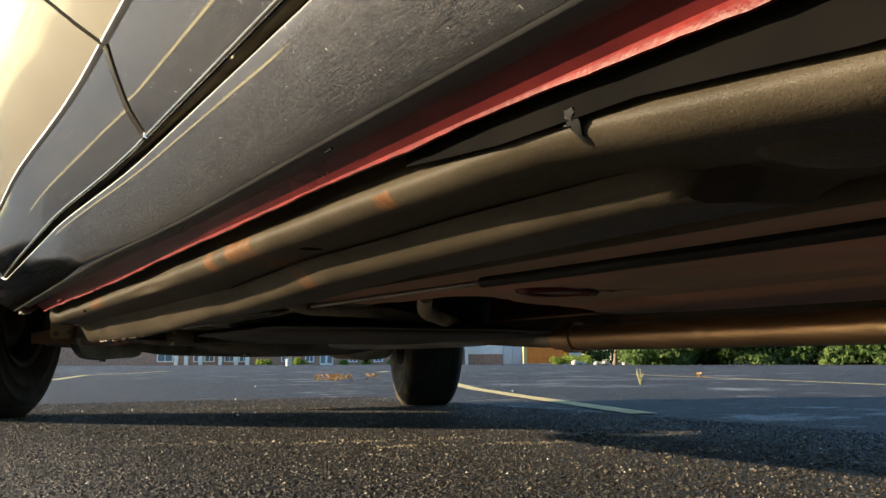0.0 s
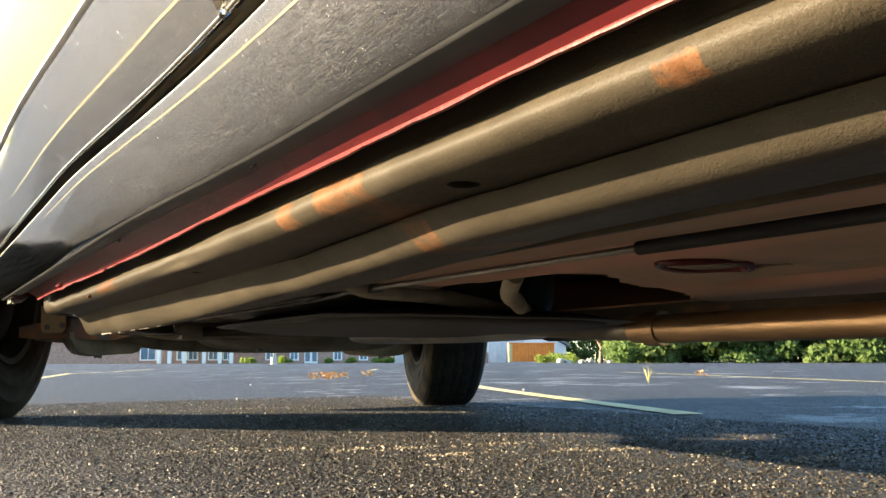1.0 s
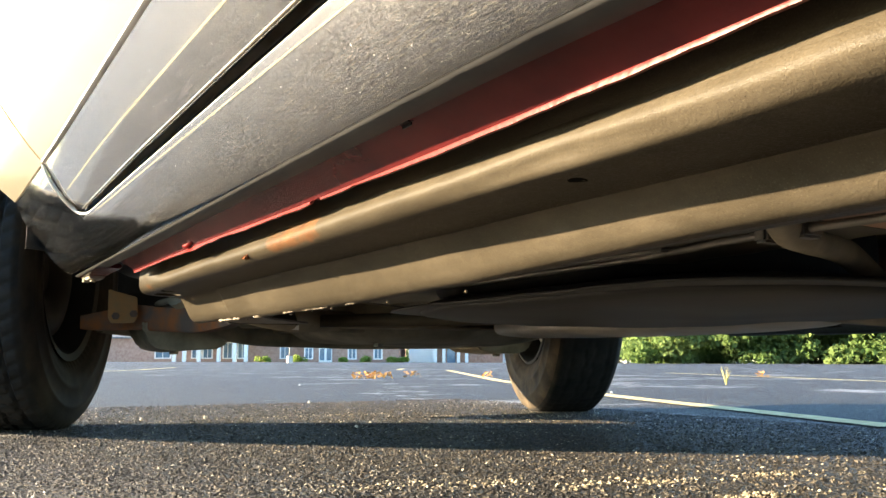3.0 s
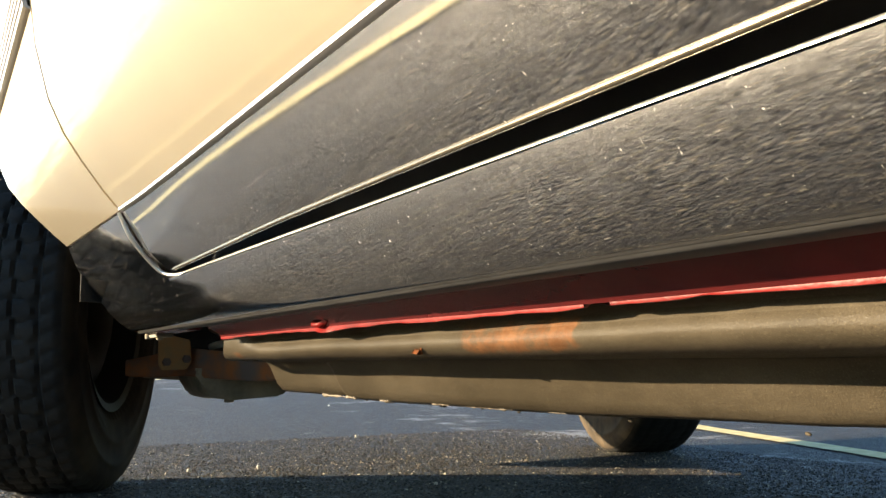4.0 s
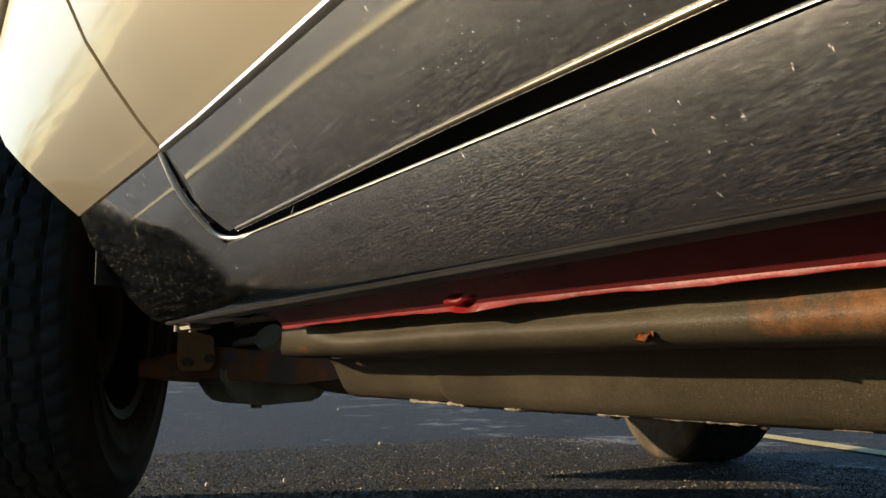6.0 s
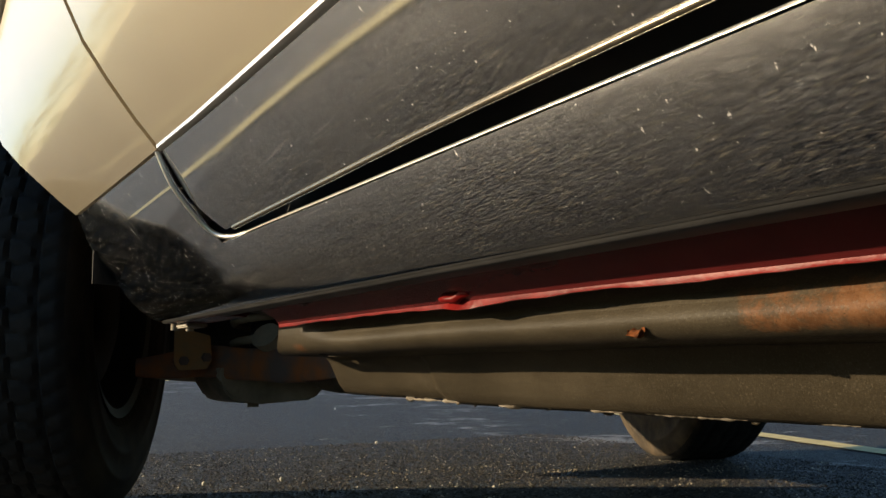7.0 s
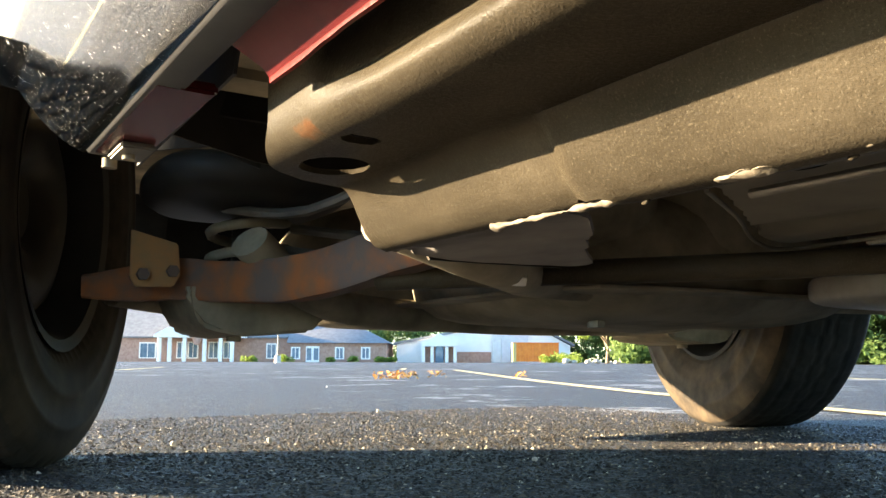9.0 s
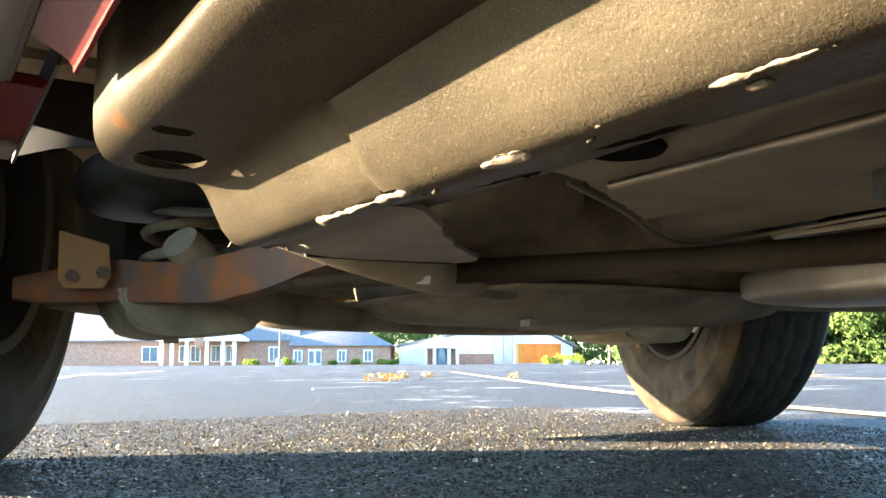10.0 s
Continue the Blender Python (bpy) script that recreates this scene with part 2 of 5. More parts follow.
DUSTY = plain("dusty_grey_steel", (0.075, 0.068, 0.062), (0.145, 0.132, 0.122), 0.7, 0, 25, 260, 0.4, 0.002, spec=0.15, stretch=(1, 0.4, 1))
BRIGHT = plain("bright_trim", (0.62, 0.61, 0.58), (0.74, 0.72, 0.68), 0.28, 0.9, 12, 200, 0.05, 0.0005)
HEM = plain("bronze_hem", (0.16, 0.135, 0.10), (0.24, 0.205, 0.15), 0.22, 0.9, 14, 150, 0.1, 0.0006)
def chipping():
    """Stones of many shades, one for each."""
    m, nt, p = base("chipping", 0.65, 0, 0.25)
    g = nt.nodes.new("ShaderNodeNewGeometry")
    c = ramp(nt, g.outputs["Random Per Island"], [(0.0, (0.014, 0.014, 0.015)), (0.55, (0.045, 0.041, 0.036)), (0.86, (0.10, 0.086, 0.068)), (0.965, (0.15, 0.13, 0.10)), (0.985, (0.42, 0.37, 0.29)), (1.0, (0.50, 0.46, 0.38))])
    nt.links.new(c, p.inputs["Base Color"])
    return m


CHIP = chipping()
PALE_CHIP = plain("pale_chipping", (0.20, 0.165, 0.11), (0.42, 0.36, 0.25), 0.6, 0, 60, 400, 0.2, 0.001)
YELLOW = plain("yellow_line_paint", (0.46, 0.36, 0.12), (0.66, 0.55, 0.25), 0.7, 0, 18, 120, 0.6, 0.004, lo=0.3, hi=0.6)
BRICK = plain("brick_wall", (0.36, 0.20, 0.14), (0.48, 0.30, 0.22), 0.85, 0, 3, 12, 0.3, 0.01)
SHINGLE = plain("grey_shingles", (0.17, 0.165, 0.165), (0.23, 0.225, 0.22), 0.85, 0, 2, 10, 0.4, 0.02)
WHITE = plain("white_paint", (0.86, 0.83, 0.76), (0.90, 0.87, 0.81), 0.6, 0, 1.5, 20, 0.1, 0.005)
METALWALL = plain("pale_grey_wall", (0.60, 0.60, 0.58), (0.68, 0.68, 0.65), 0.5, 0, 2, 20, 0.1, 0.005)
ORANGE = plain("orange_paint", (0.80, 0.20, 0.02), (0.90, 0.27, 0.03), 0.5, 0, 2, 20, 0.1, 0.005)
PANE = plain("window_pane", (0.10, 0.16, 0.22), (0.18, 0.25, 0.32), 0.08, 0, 2, 20, 0.02, 0.001)
BARK = plain("bark", (0.14, 0.10, 0.07), (0.26, 0.20, 0.14), 0.9, 0, 6, 30, 0.6, 0.02)
def foliage(name, c1, c2, scale):
    m, nt, p = base(name, 0.9, 0, 0.1)
    f = tex(nt, "noise", scale, 4, 0.6)
    c = ramp(nt, f, [(0.3, c1), (0.7, c2)])
    nt.links.new(c, p.inputs["Base Color"])
    tr = nt.nodes.new("ShaderNodeBsdfTranslucent")
    nt.links.new(c, tr.inputs[0])
    mx = nt.nodes.new("ShaderNodeMixShader")
    mx.inputs[0].default_value = 0.55
    nt.links.new(p.outputs[0], mx.inputs[1])
    nt.links.new(tr.outputs[0], mx.inputs[2])
    nt.links.new(mx.outputs[0], nt.nodes["Material Output"].inputs[0])
    return m


LEAF = foliage("leaves", (0.16, 0.24, 0.04), (0.32, 0.38, 0.09), 0.8)
LEAF_DARK = foliage("wood_leaves", (0.10, 0.17, 0.05), (0.21, 0.27, 0.095), 0.3)
DRYLEAF = plain("dry_leaves", (0.45, 0.20, 0.04), (0.62, 0.36, 0.10), 0.8, 0, 30, 150, 0.3, 0.002)
STONE = plain("pale_stone", (0.42, 0.39, 0.34), (0.58, 0.54, 0.47), 0.85, 0, 8, 60, 0.5, 0.01)
GLASS = plain("car_glass", (0.01, 0.012, 0.012), (0.016, 0.018, 0.018), 0.03, 0, 3, 20, 0.0, 0.0)


# ---- mesh helpers ----
def part(name, bm, mat, parent=None, label="", smooth=True):
    me = bpy.data.meshes.new(name)
    bmesh.ops.recalc_face_normals(bm, faces=bm.faces[:])
    bm.to_mesh(me)
    bm.free()
    me.materials.append(mat)
    if smooth:
        for p in me.polygons:
            p.use_smooth = True
        me.set_sharp_from_angle(angle=radians(45))
    ob = new(name, me)
    if parent:
        ob.parent = parent
        ob.matrix_parent_inverse = WORLD[parent.name].inverted()
    WORLD[ob.name] = Matrix()
    if label:
        ob["label"] = label
    return ob


WORLD = {}


def empty(name, at=(0, 0, 0)):
    ob = new(name)
    ob.location = at
    ob.empty_display_size = 0.2
    WORLD[ob.name] = Matrix.Translation(at)
    return ob


def sheet(rows, thick=0.0, out=None, closed=False):
    """A skin through rows of points; with thick it gets a back along out (or its own normals)."""
    bm = bmesh.new()
    vs = [[bm.verts.new(p) for p in r] for r in rows]
    for a, b in zip(vs, vs[1:]):
        n = len(a)
        for i in range(n if closed else n - 1):
            j = (i + 1) % n
            bm.faces.new((a[i], a[j], b[j], b[i]))
    if thick:
        bm.normal_update()
        if out is not None:
            f0 = bm.faces[:]
            ext = bmesh.ops.extrude_face_region(bm, geom=f0)
            bmesh.ops.translate(bm, verts=[v for v in ext["geom"] if isinstance(v, bmesh.types.BMVert)], vec=Vector(out) * thick)
        else:
            bmesh.ops.solidify(bm, geom=bm.faces[:], thickness=thick)
    return bm


def capped(rows):
    """A closed tube through rings of points, with both ends filled."""
    bm = sheet(rows, closed=True)
    bm.verts.ensure_lookup_table()
    n = len(rows[0])
    bm.faces.new(bm.verts[:n])
    bm.faces.new(bm.verts[-n:])
    return bm


def tube(pts, r, n=14, flat=1.0):
    """A round bar through points; r one radius or one per point."""
    rows = []
    P = [Vector(p) for p in pts]
    for i, p in enumerate(P):
        d = (P[min(i + 1, len(P) - 1)] - P[max(i - 1, 0)]).normalized()
        s = d.cross(Vector((0, 0, 1)))
        s = s.normalized() if s.length > 1e-4 else Vector((1, 0, 0))
        u = s.cross(d)
        q = r[i] if isinstance(r, (list, tuple)) else r
        rows.append([p + q * (s * math.cos(a) + u * flat * math.sin(a)) for a in (2 * math.pi * k / n for k in range(n))])
    return capped(rows)


def smooth_path(pts, k=6):
    P = [Vector(p) for p in pts]
    out = []
    for i in range(len(P) - 1):
        a, b, c, d = P[max(i - 1, 0)], P[i], P[i + 1], P[min(i + 2, len(P) - 1)]
        for j in range(k):
            t = j / k
            out.append(0.5 * ((2 * b) + (c - a) * t + (2 * a - 5 * b + 4 * c - d) * t * t + (3 * b - a - 3 * c + d) * t ** 3))
    return out + [P[-1]]


def box(lo, hi, bevel=0.004, seg=2):
    bm = bmesh.new()
    bmesh.ops.create_cube(bm, size=1)
    for v in bm.verts:
        v.co = Vector((lo[i] + (v.co[i] + 0.5) * (hi[i] - lo[i]) for i in range(3)))
    if bevel:
        bmesh.ops.bevel(bm, geom=bm.edges[:], offset=bevel, segments=seg, affect="EDGES")
    return bm


def prism(outline, lo, hi, axis="y", bevel=0.0):
    """An outline in the plane across the axis, drawn out from lo to hi."""
    def at(a, b, c):
        return {"x": (c, a, b), "y": (a, c, b), "z": (a, b, c)}[axis]
    bm = bmesh.new()
    a = [bm.verts.new(at(*p, lo)) for p in outline]
    b = [bm.verts.new(at(*p, hi)) for p in outline]
    n = len(a)
    bm.faces.new(a)
    bm.faces.new(b)
    for i in range(n):
        bm.faces.new((a[i], a[(i + 1) % n], b[(i + 1) % n], b[i]))
    if bevel:
        bmesh.ops.bevel(bm, geom=bm.edges[:], offset=bevel, segments=2, affect="EDGES")
    return bm


def lathe(profile, n=64, mod=None):
    """Turns (radius, offset) pairs round the x axis."""
    rows = []
    for k in range(n):
        a = 2 * math.pi * k / n
        ring = []
        for i, (r, w) in enumerate(profile):
            q = r - (mod(k, i) if mod else 0)
            ring.append((w, q * math.cos(a), q * math.sin(a)))
        rows.append(ring)
    rows.append(rows[0])
    bm = sheet(rows)
    bmesh.ops.remove_doubles(bm, verts=bm.verts[:], dist=1e-5)
    return bm


def moved(bm, m):
    bmesh.ops.transform(bm, matrix=m, verts=bm.verts[:])
    return bm


def rough_up(bm, amp, freq, seed=0.0):
    for v in bm.verts:
        v.co += Vector((noise.noise(v.co * freq + Vector((seed, 0, 0))), noise.noise(v.co * freq + Vector((0, seed + 7, 3))), noise.noise(v.co * freq + Vector((5, 2, seed))))) * amp
    return bm


def hull(lo, hi, p=3.0, n=24, seed=1.0, amp=0.006):
    """A rounded, slightly irregular casting between two corners."""
    bm = bmesh.new()
    bmesh.ops.create_uvsphere(bm, u_segments=n * 2, v_segments=n, radius=1)
    c = [(a + b) / 2 for a, b in zip(lo, hi)]
    h = [(b - a) / 2 for a, b in zip(lo, hi)]
    for v in bm.verts:
        q = sum(abs(k) ** p for k in v.co) ** (1 / p)
        v.co = Vector(c[i] + h[i] * v.co[i] / q for i in range(3))
    return rough_up(bm, amp, 9, seed)


# ---- ground ----
def make_ground():
    bm = bmesh.new()
    cuts = [-1500, -200, -30, -6, -2, 0, 2, 4, 6, 10, 30, 200, 1500]
    rows = [[(x, y, 0) for x in cuts] for y in cuts]
    bm.free()
    g = part("ground", sheet(rows), ASPHALT, smooth=False)
    tagged(g, "worn grey asphalt of a wide parking lot", "ground", kind="structure")


def painted_line(pts, width, label, seed):
    """A worn stripe along a path on the ground."""
    run = []
    for a, b in zip(pts, pts[1:]):
        a, b = Vector((*a, 0)), Vector((*b, 0))
        n = max(8, int((b - a).length / 0.10))
        run += [a.lerp(b, i / n) for i in range(n)]
    run.append(Vector((*pts[-1], 0)))
    rows = []
    for i, p in enumerate(run):
        d = (run[min(i + 2, len(run) - 1)] - run[max(i - 2, 0)]).normalized()
        s = Vector((-d.y, d.x, 0)) * width / 2
        w1 = 1 + 0.22 * noise.noise(p * 9 + Vector((seed, 0, 0)))
        w2 = 1 + 0.22 * noise.noise(p * 9 + Vector((0, seed, 4)))
        z = Vector((0, 0, 0.004))
        rows.append([p + s * w1 + z, p + s * 0.3 + z * 1.02, p - s * 0.3 + z * 1.02, p - s * w2 + z])
    ob = part("parking_line", sheet(rows), YELLOW, smooth=False)
    tagged(ob, label, "parking line", kind="structure")


def chippings(name, xs, ys, n, r0, r1, mat, label, seed, clumps=()):
    """Small angular stones standing out of the asphalt, strewn over a rectangle or round clumps (x, y, spread)."""
    rnd = np.random.default_rng(seed)
    at = np.stack([rnd.uniform(*xs, n), rnd.uniform(*ys, n)], 1)
    if clumps:
        c = np.array(clumps)[rnd.integers(0, len(clumps), n)]
        at = c[:, :2] + rnd.normal(size=(n, 2)) * c[:, 2:3] * np.array((1.0, 0.35))
    r = rnd.uniform(r0, r1, (n, 1)) * (0.7 + 0.6 * rnd.random((n, 1)))
    a = rnd.random((n, 1)) * 6.28 + np.arange(4) * (np.pi / 2) + rnd.uniform(-0.5, 0.5, (n, 4))
    q = r * rnd.uniform(0.6, 1.25, (n, 4))
    foot = np.stack([at[:, :1] + q * np.cos(a), at[:, 1:] + q * np.sin(a), np.full((n, 4), -0.0004)], -1)
    tip = np.stack([at[:, :1] + r * rnd.uniform(-0.5, 0.5, (n, 1)), at[:, 1:] + r * rnd.uniform(-0.5, 0.5, (n, 1)), r * rnd.uniform(0.3, 0.75, (n, 1))], -1)
    V = np.concatenate([foot, tip], 1).reshape(-1, 3)
    k = np.arange(n)[:, None] * 5
    F = np.concatenate([np.stack([k[:, 0] + i, k[:, 0] + (i + 1) % 4, k[:, 0] + 4], 1) for i in range(4)])
    me = bpy.data.meshes.new(name)
    me.from_pydata(V.tolist(), [], F.tolist())
    me.materials.append(mat)
    tagged(new(name, me), label, "stone chippings", kind="stuff")


make_ground()
chippings("stone_chippings", (-0.5, 2.0), (0.9, 4.2), 105000, 0.0020, 0.0042, CHIP, "small angular grey and brown stones in the asphalt", 11)
# worn patches first; the last three clumps put a sunlit strip into pale stone
chippings("pale_grit", (0, 1), (0, 1), 900, 0.0025, 0.0045, PALE_CHIP, "pale stones for worn patches and for a sunlit strip", 12,
          [(0.54, 2.08, 0.05), (0.65, 2.02, 0.05), (0.78, 1.95, 0.05), (0.88, 1.92, 0.04), (0.88, 1.78, 0.03), (1.08, 1.90, 0.04), (1.12, 1.73, 0.04), (1.20, 1.69, 0.03), (1.26, 1.54, 0.04), (1.33, 1.40, 0.04), (1.07, 3.44, 0.10), (1.35, 3.25, 0.10), (1.60, 3.08, 0.10)])
painted_line([(2.06, 2.33), (2.58, 3.70), (3.08, 4.93), (4.05, 6.92), (7.9, 14.1)], 0.10, "worn yellow stall line painted on asphalt", 1.0)
painted_line([(6.10, 4.0), (7.2, 6.3), (9.0, 10.0)], 0.10, "worn yellow stall line painted on asphalt", 2.0)
painted_line([(1.2, 10.0), (2.1, 14.0), (3.1, 16.0), (5.0, 21.2)], 0.10, "faded yellow stall line painted on asphalt", 3.0)
painted_line([(7.4, 15.0), (8.7, 17.2)], 0.10, "short faded end of a yellow stall line", 5.0)
painted_line([(-0.42, 2.0), (-0.52, 3.3), (-0.58, 4.4), (-0.66, 6.2)], 0.05, "worn yellow stall line beside the vehicle", 4.0)

# ---- the vehicle ----
CX, AXLE, TYRE_R = 1.02, 3.31, 0.365
car = empty("sport_utility_vehicle", (CX, 1.9, 0))
tagged(car, "gold sport utility vehicle with polished sills and rusty underbody", "car")


def mirror(bm):
    for v in bm.verts:
        v.co.x = 2 * CX - v.co.x
    return bm


DOOR_LOW = [(0.1865, 0.3466), (0.1845, 0.3480), (0.1765, 0.3545), (0.1680, 0.3614), (0.1610, 0.3688), (0.1535, 0.3774), (0.1440, 0.3889), (0.1385, 0.396)]
DOOR_UP = [(0.1365, 0.398), (0.122, 0.416), (0.104, 0.442), (0.088, 0.468), (0.075, 0.500), (0.063, 0.555), (0.055, 0.63), (0.050, 0.72), (0.049, 0.80), (0.052, 0.88), (0.060, 0.97), (0.075, 1.04)]
SILL = [(0.225, 0.342), (0.206, 0.3397), (0.2005, 0.3390), (0.1970, 0.3374), (0.1955, 0.3350), (0.1968, 0.3325), (0.2037, 0.3241), (0.2105, 0.3167), (0.2196, 0.3085), (0.2288, 0.3020), (0.2357, 0.2984), (0.2425, 0.2957)]


def cut_front(z):
    return 2.222 + 0.55 * max(0, z - 0.50) ** 1.3


def arch_rear(z):
    """The rear edge of the front wheel opening at a height."""
    pts = [(0.28, 2.625), (0.40, 2.60), (0.46, 2.655), (0.54, 2.76), (0.64, 2.90), (0.72, 3.02), (0.78, 3.16)]
    for (z0, y0), (z1, y1) in zip(pts, pts[1:]):
        if z <= z1:
            return y0 + (y1 - y0) * max(0, (z - z0)) / (z1 - z0)
    return 3.30


def taper(y):
    """The body draws in behind the front door."""
    k = min(1.0, max(0.0, (1.45 - y) / 0.5))
    return 0.015 * k * k * (3 - 2 * k)


def lift(x, y, z, hem=True):
    """The doors' shoulder stands a little further in, and the front ends of both edges bend."""
    ahead = max(0.0, min(2.6, y) - 1.9)
    w = max(0.0, 1 - abs(z - 0.396) / (0.05 if z < 0.396 else 0.12))
    low = max(0.0, min(1.0, (0.396 - z) / 0.048)) if hem and x < 0.21 else 0.0
    return x + w * 0.0085 + low * 0.003, z - w * 0.002 + w * 0.010 * max(0.0, ahead - 0.2) / 0.4 - low * 0.018 * ahead


def skin(profile, y0, y1, n=14, thick=0.006, bent=True):
    """A pressed panel of one section; y0 and y1 may depend on the height."""
    rows = []
    for x, z in profile:
        a = y0(z) if callable(y0) else y0
        b = y1(z) if callable(y1) else y1
        ys = [a + (b - a) * k / n for k in range(n + 1)]
        rows.append([(q[0] + taper(y), y, q[1]) for y in ys for q in (lift(x, y, z, bent is True) if bent else (x, z),)])
    return sheet(rows, thick, (1, 0, 0.25))


def seam(z):
    """The slanted gap between the two doors."""
    return 0.87 + (0.396 - z) / 0.049 * 0.062 if z < 0.396 else 0.87 + 1.1 * (z - 0.396)


def round_corner(z):
    """The door's lower front corner."""
    k = max(0.0, 1 - (z - 0.345) / 0.03)
    return cut_front(z) - 0.004 - 0.018 * k * k


def make_side(flip):
    f = mirror if flip else (lambda bm: bm)
    for nm, y0, y1 in (("rear_door", 0.32, lambda z: seam(z) - 0.004), ("front_door", lambda z: seam(z) + 0.004, round_corner)):
        door = part(nm, f(skin(DOOR_UP, y0, y1)), GOLD, car, "gold metallic painted door")
        part("lower_cladding", f(skin(DOOR_LOW, y0, y1)), DARKPAINT, door, "polished steel lower door cladding")
        a, b = (0.32, 0.926) if nm == "rear_door" else (0.938, 2.185)
        hem = [(q[0] + 0.0005 + taper(y), y, q[1] - 0.0008) for y in [a + (b - a) * k / 24 for k in range(25)] for q in (lift(0.1865, y, 0.3466),)]
        part("rolled_hem", f(tube(hem, 0.0018, 10)), HEM, door, "polished rolled lower hem")
        part("trim_strip", f(skin([(0.1375, 0.3955), (0.1345, 0.3972), (0.1345, 0.3995)], y0, y1, thick=0.004)), BRIGHT, door, "thin bright trim line")
    edge = skin(DOOR_LOW[1:], lambda z: seam(z) - 0.0055, lambda z: seam(z) + 0.0055, 2, 0.003)
    part("seam_trim", f(moved(edge, Matrix.Translation((-0.0012, 0, -0.0004)))), HEM, car, "dull bronze trim over the door gap")
    fender = part("front_fender", f(skin(DOOR_UP[:8], lambda z: cut_front(z) + 0.004, arch_rear, 16)), GOLD, car, "gold metallic front fender")
    part("fender_top", f(skin(DOOR_UP[7:], lambda z: cut_front(z) + 0.004, 4.15, 16)), GOLD, fender)
    part("fender_nose", f(skin(DOOR_UP[:8], lambda z: 2 * AXLE - arch_rear(z) + 0.04, 4.15, 10)), GOLD, fender)
    part("lower_cladding", f(skin(SILL[:4:-1] + [(0.172, 0.357), (0.1535, 0.3755), (0.1385, 0.3965)], lambda z: cut_front(z) + 0.004, lambda z: arch_rear(z) - 0.001, bent="top")), DARKPAINT, fender, "polished steel lower fender cladding")
    RUB = [(0.0585, 0.596), (0.0515, 0.600)]
    for k in range(4):
        z = 0.606 + 0.015 * k
        RUB += [(0.0505 - 0.0008 * k, z), (0.0540 - 0.0008 * k, z + 0.002), (0.0540 - 0.0008 * k, z + 0.005), (0.0500 - 0.0008 * k, z + 0.007)]
    RUB += [(0.0475, 0.664), (0.0530, 0.668)]
    strip = part("rub_strip", f(skin(RUB, lambda z: cut_front(z) + 0.006, lambda z: arch_rear(z) - 0.004, 8, 0.004, False)), GOLD, fender, "grooved gold rub strip")
    # black inserts put the shade inside the grooves into colour
    for k in range(4):
        z = 0.6095 + 0.015 * k
        part("groove_shade", f(skin([(0.0525 - 0.0008 * k, z - 0.0018), (0.0525 - 0.0008 * k, z + 0.0018)], lambda z: cut_front(z) + 0.007, lambda z: arch_rear(z) - 0.005, 8, 0.001, False)), BLACK, strip)
    part("rear_quarter_panel", f(skin(DOOR_UP[6:], -1.35, 0.31)), GOLD, car, "gold metallic rear quarter panel")
    sill = part("sill_cladding", f(skin(SILL, 0.32, 2.2258, 40, bent=False)), DARKPAINT, car, "polished steel sill cladding with road dust")
    part("cladding_edge", f(skin([(0.2428, 0.2960), (0.2450, 0.2938), (0.2600, 0.2930), (0.262, 0.297)], 0.32, 2.612, 40, 0.003, False)), PLASTIC, sill, "grey plastic lower lip")
    part("edge_bead", f(tube(smooth_path([(0.1985 + taper(y), y, 0.3368) for y in [0.32 + 0.092 * k for k in range(20)]] + [(0.1985, 2.16, 0.3368), (0.1980, 2.185, 0.3368), (0.1955, 2.206, 0.3372), (0.1900, 2.2195, 0.3395), (0.183, 2.2245, 0.3445), (0.171, 2.2250, 0.3565), (0.1560, 2.2250, 0.3752), (0.1450, 2.2250, 0.3975)], 6), 0.0019, 10)), BRIGHT, sill, "bright rolled upper edge")
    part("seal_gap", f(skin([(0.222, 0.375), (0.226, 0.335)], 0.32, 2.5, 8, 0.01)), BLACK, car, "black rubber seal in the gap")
    # the folded seam of the rocker: wavy, with a gap and a lump of sealer
    prof = [(0.246, 0.302), (0.258, 0.2960), (0.272, 0.2900), (0.288, 0.2826), (0.2947, 0.2780), (0.2950, 0.2757), (0.2973, 0.2757), (0.2973, 0.285)]
    rows = []
    for k in range(201):
        y = 0.30 + 2.045 * k / 200
        out = min(1.0, max(0.0, (y - 1.72) / 0.28))
        out = out * out * (3 - 2 * out)
        row = []
        for i, (x, z) in enumerate(prof):
            z += 0.0033 + 0.003 * min(1.0, i / 3) * min(1.0, max(0.0, (1.5 - y) / 0.3))
            x += taper(y) * max(0.0, 1 - i / 3) - 0.0070 * min(1.0, i / 4)
            if i > 1:
                x -= 0.0040 * out * min(1.0, (i - 1) / 3)
                z += 0.0010 * out * min(1.0, (i - 1) / 3)
            if 4 < i < 7:
                z += 0.0014 * noise.noise(Vector((y * 14, 2.2, 0.4))) + 0.0008 * noise.noise(Vector((y * 60, 5.2, 0.4)))
                z += 0.006 if 1.684 < y < 1.694 else 0
                z -= 0.0025 * math.exp(-((y - 2.034) / 0.018) ** 2) + 0.0030 * min(1, max(0, (0.60 - y) / 0.2))
                x -= 0.004 * math.exp(-((y - 2.042) / 0.012) ** 2)
            row.append((x, y, z))
        rows.append(row)
    rocker = part("rocker_panel", f(sheet([r[:5] for r in rows], 0.003, (0.3, 0, 1))), RED, car, "dusty dark red rocker panel")
    part("folded_seam", f(sheet([r[4:] for r in rows], 0.002, (0.3, 0, 1))), FLANGE, rocker, "glossy bright red folded seam")
    blob = bmesh.new()
    bmesh.ops.create_icosphere(blob, subdivisions=3, radius=0.0075)
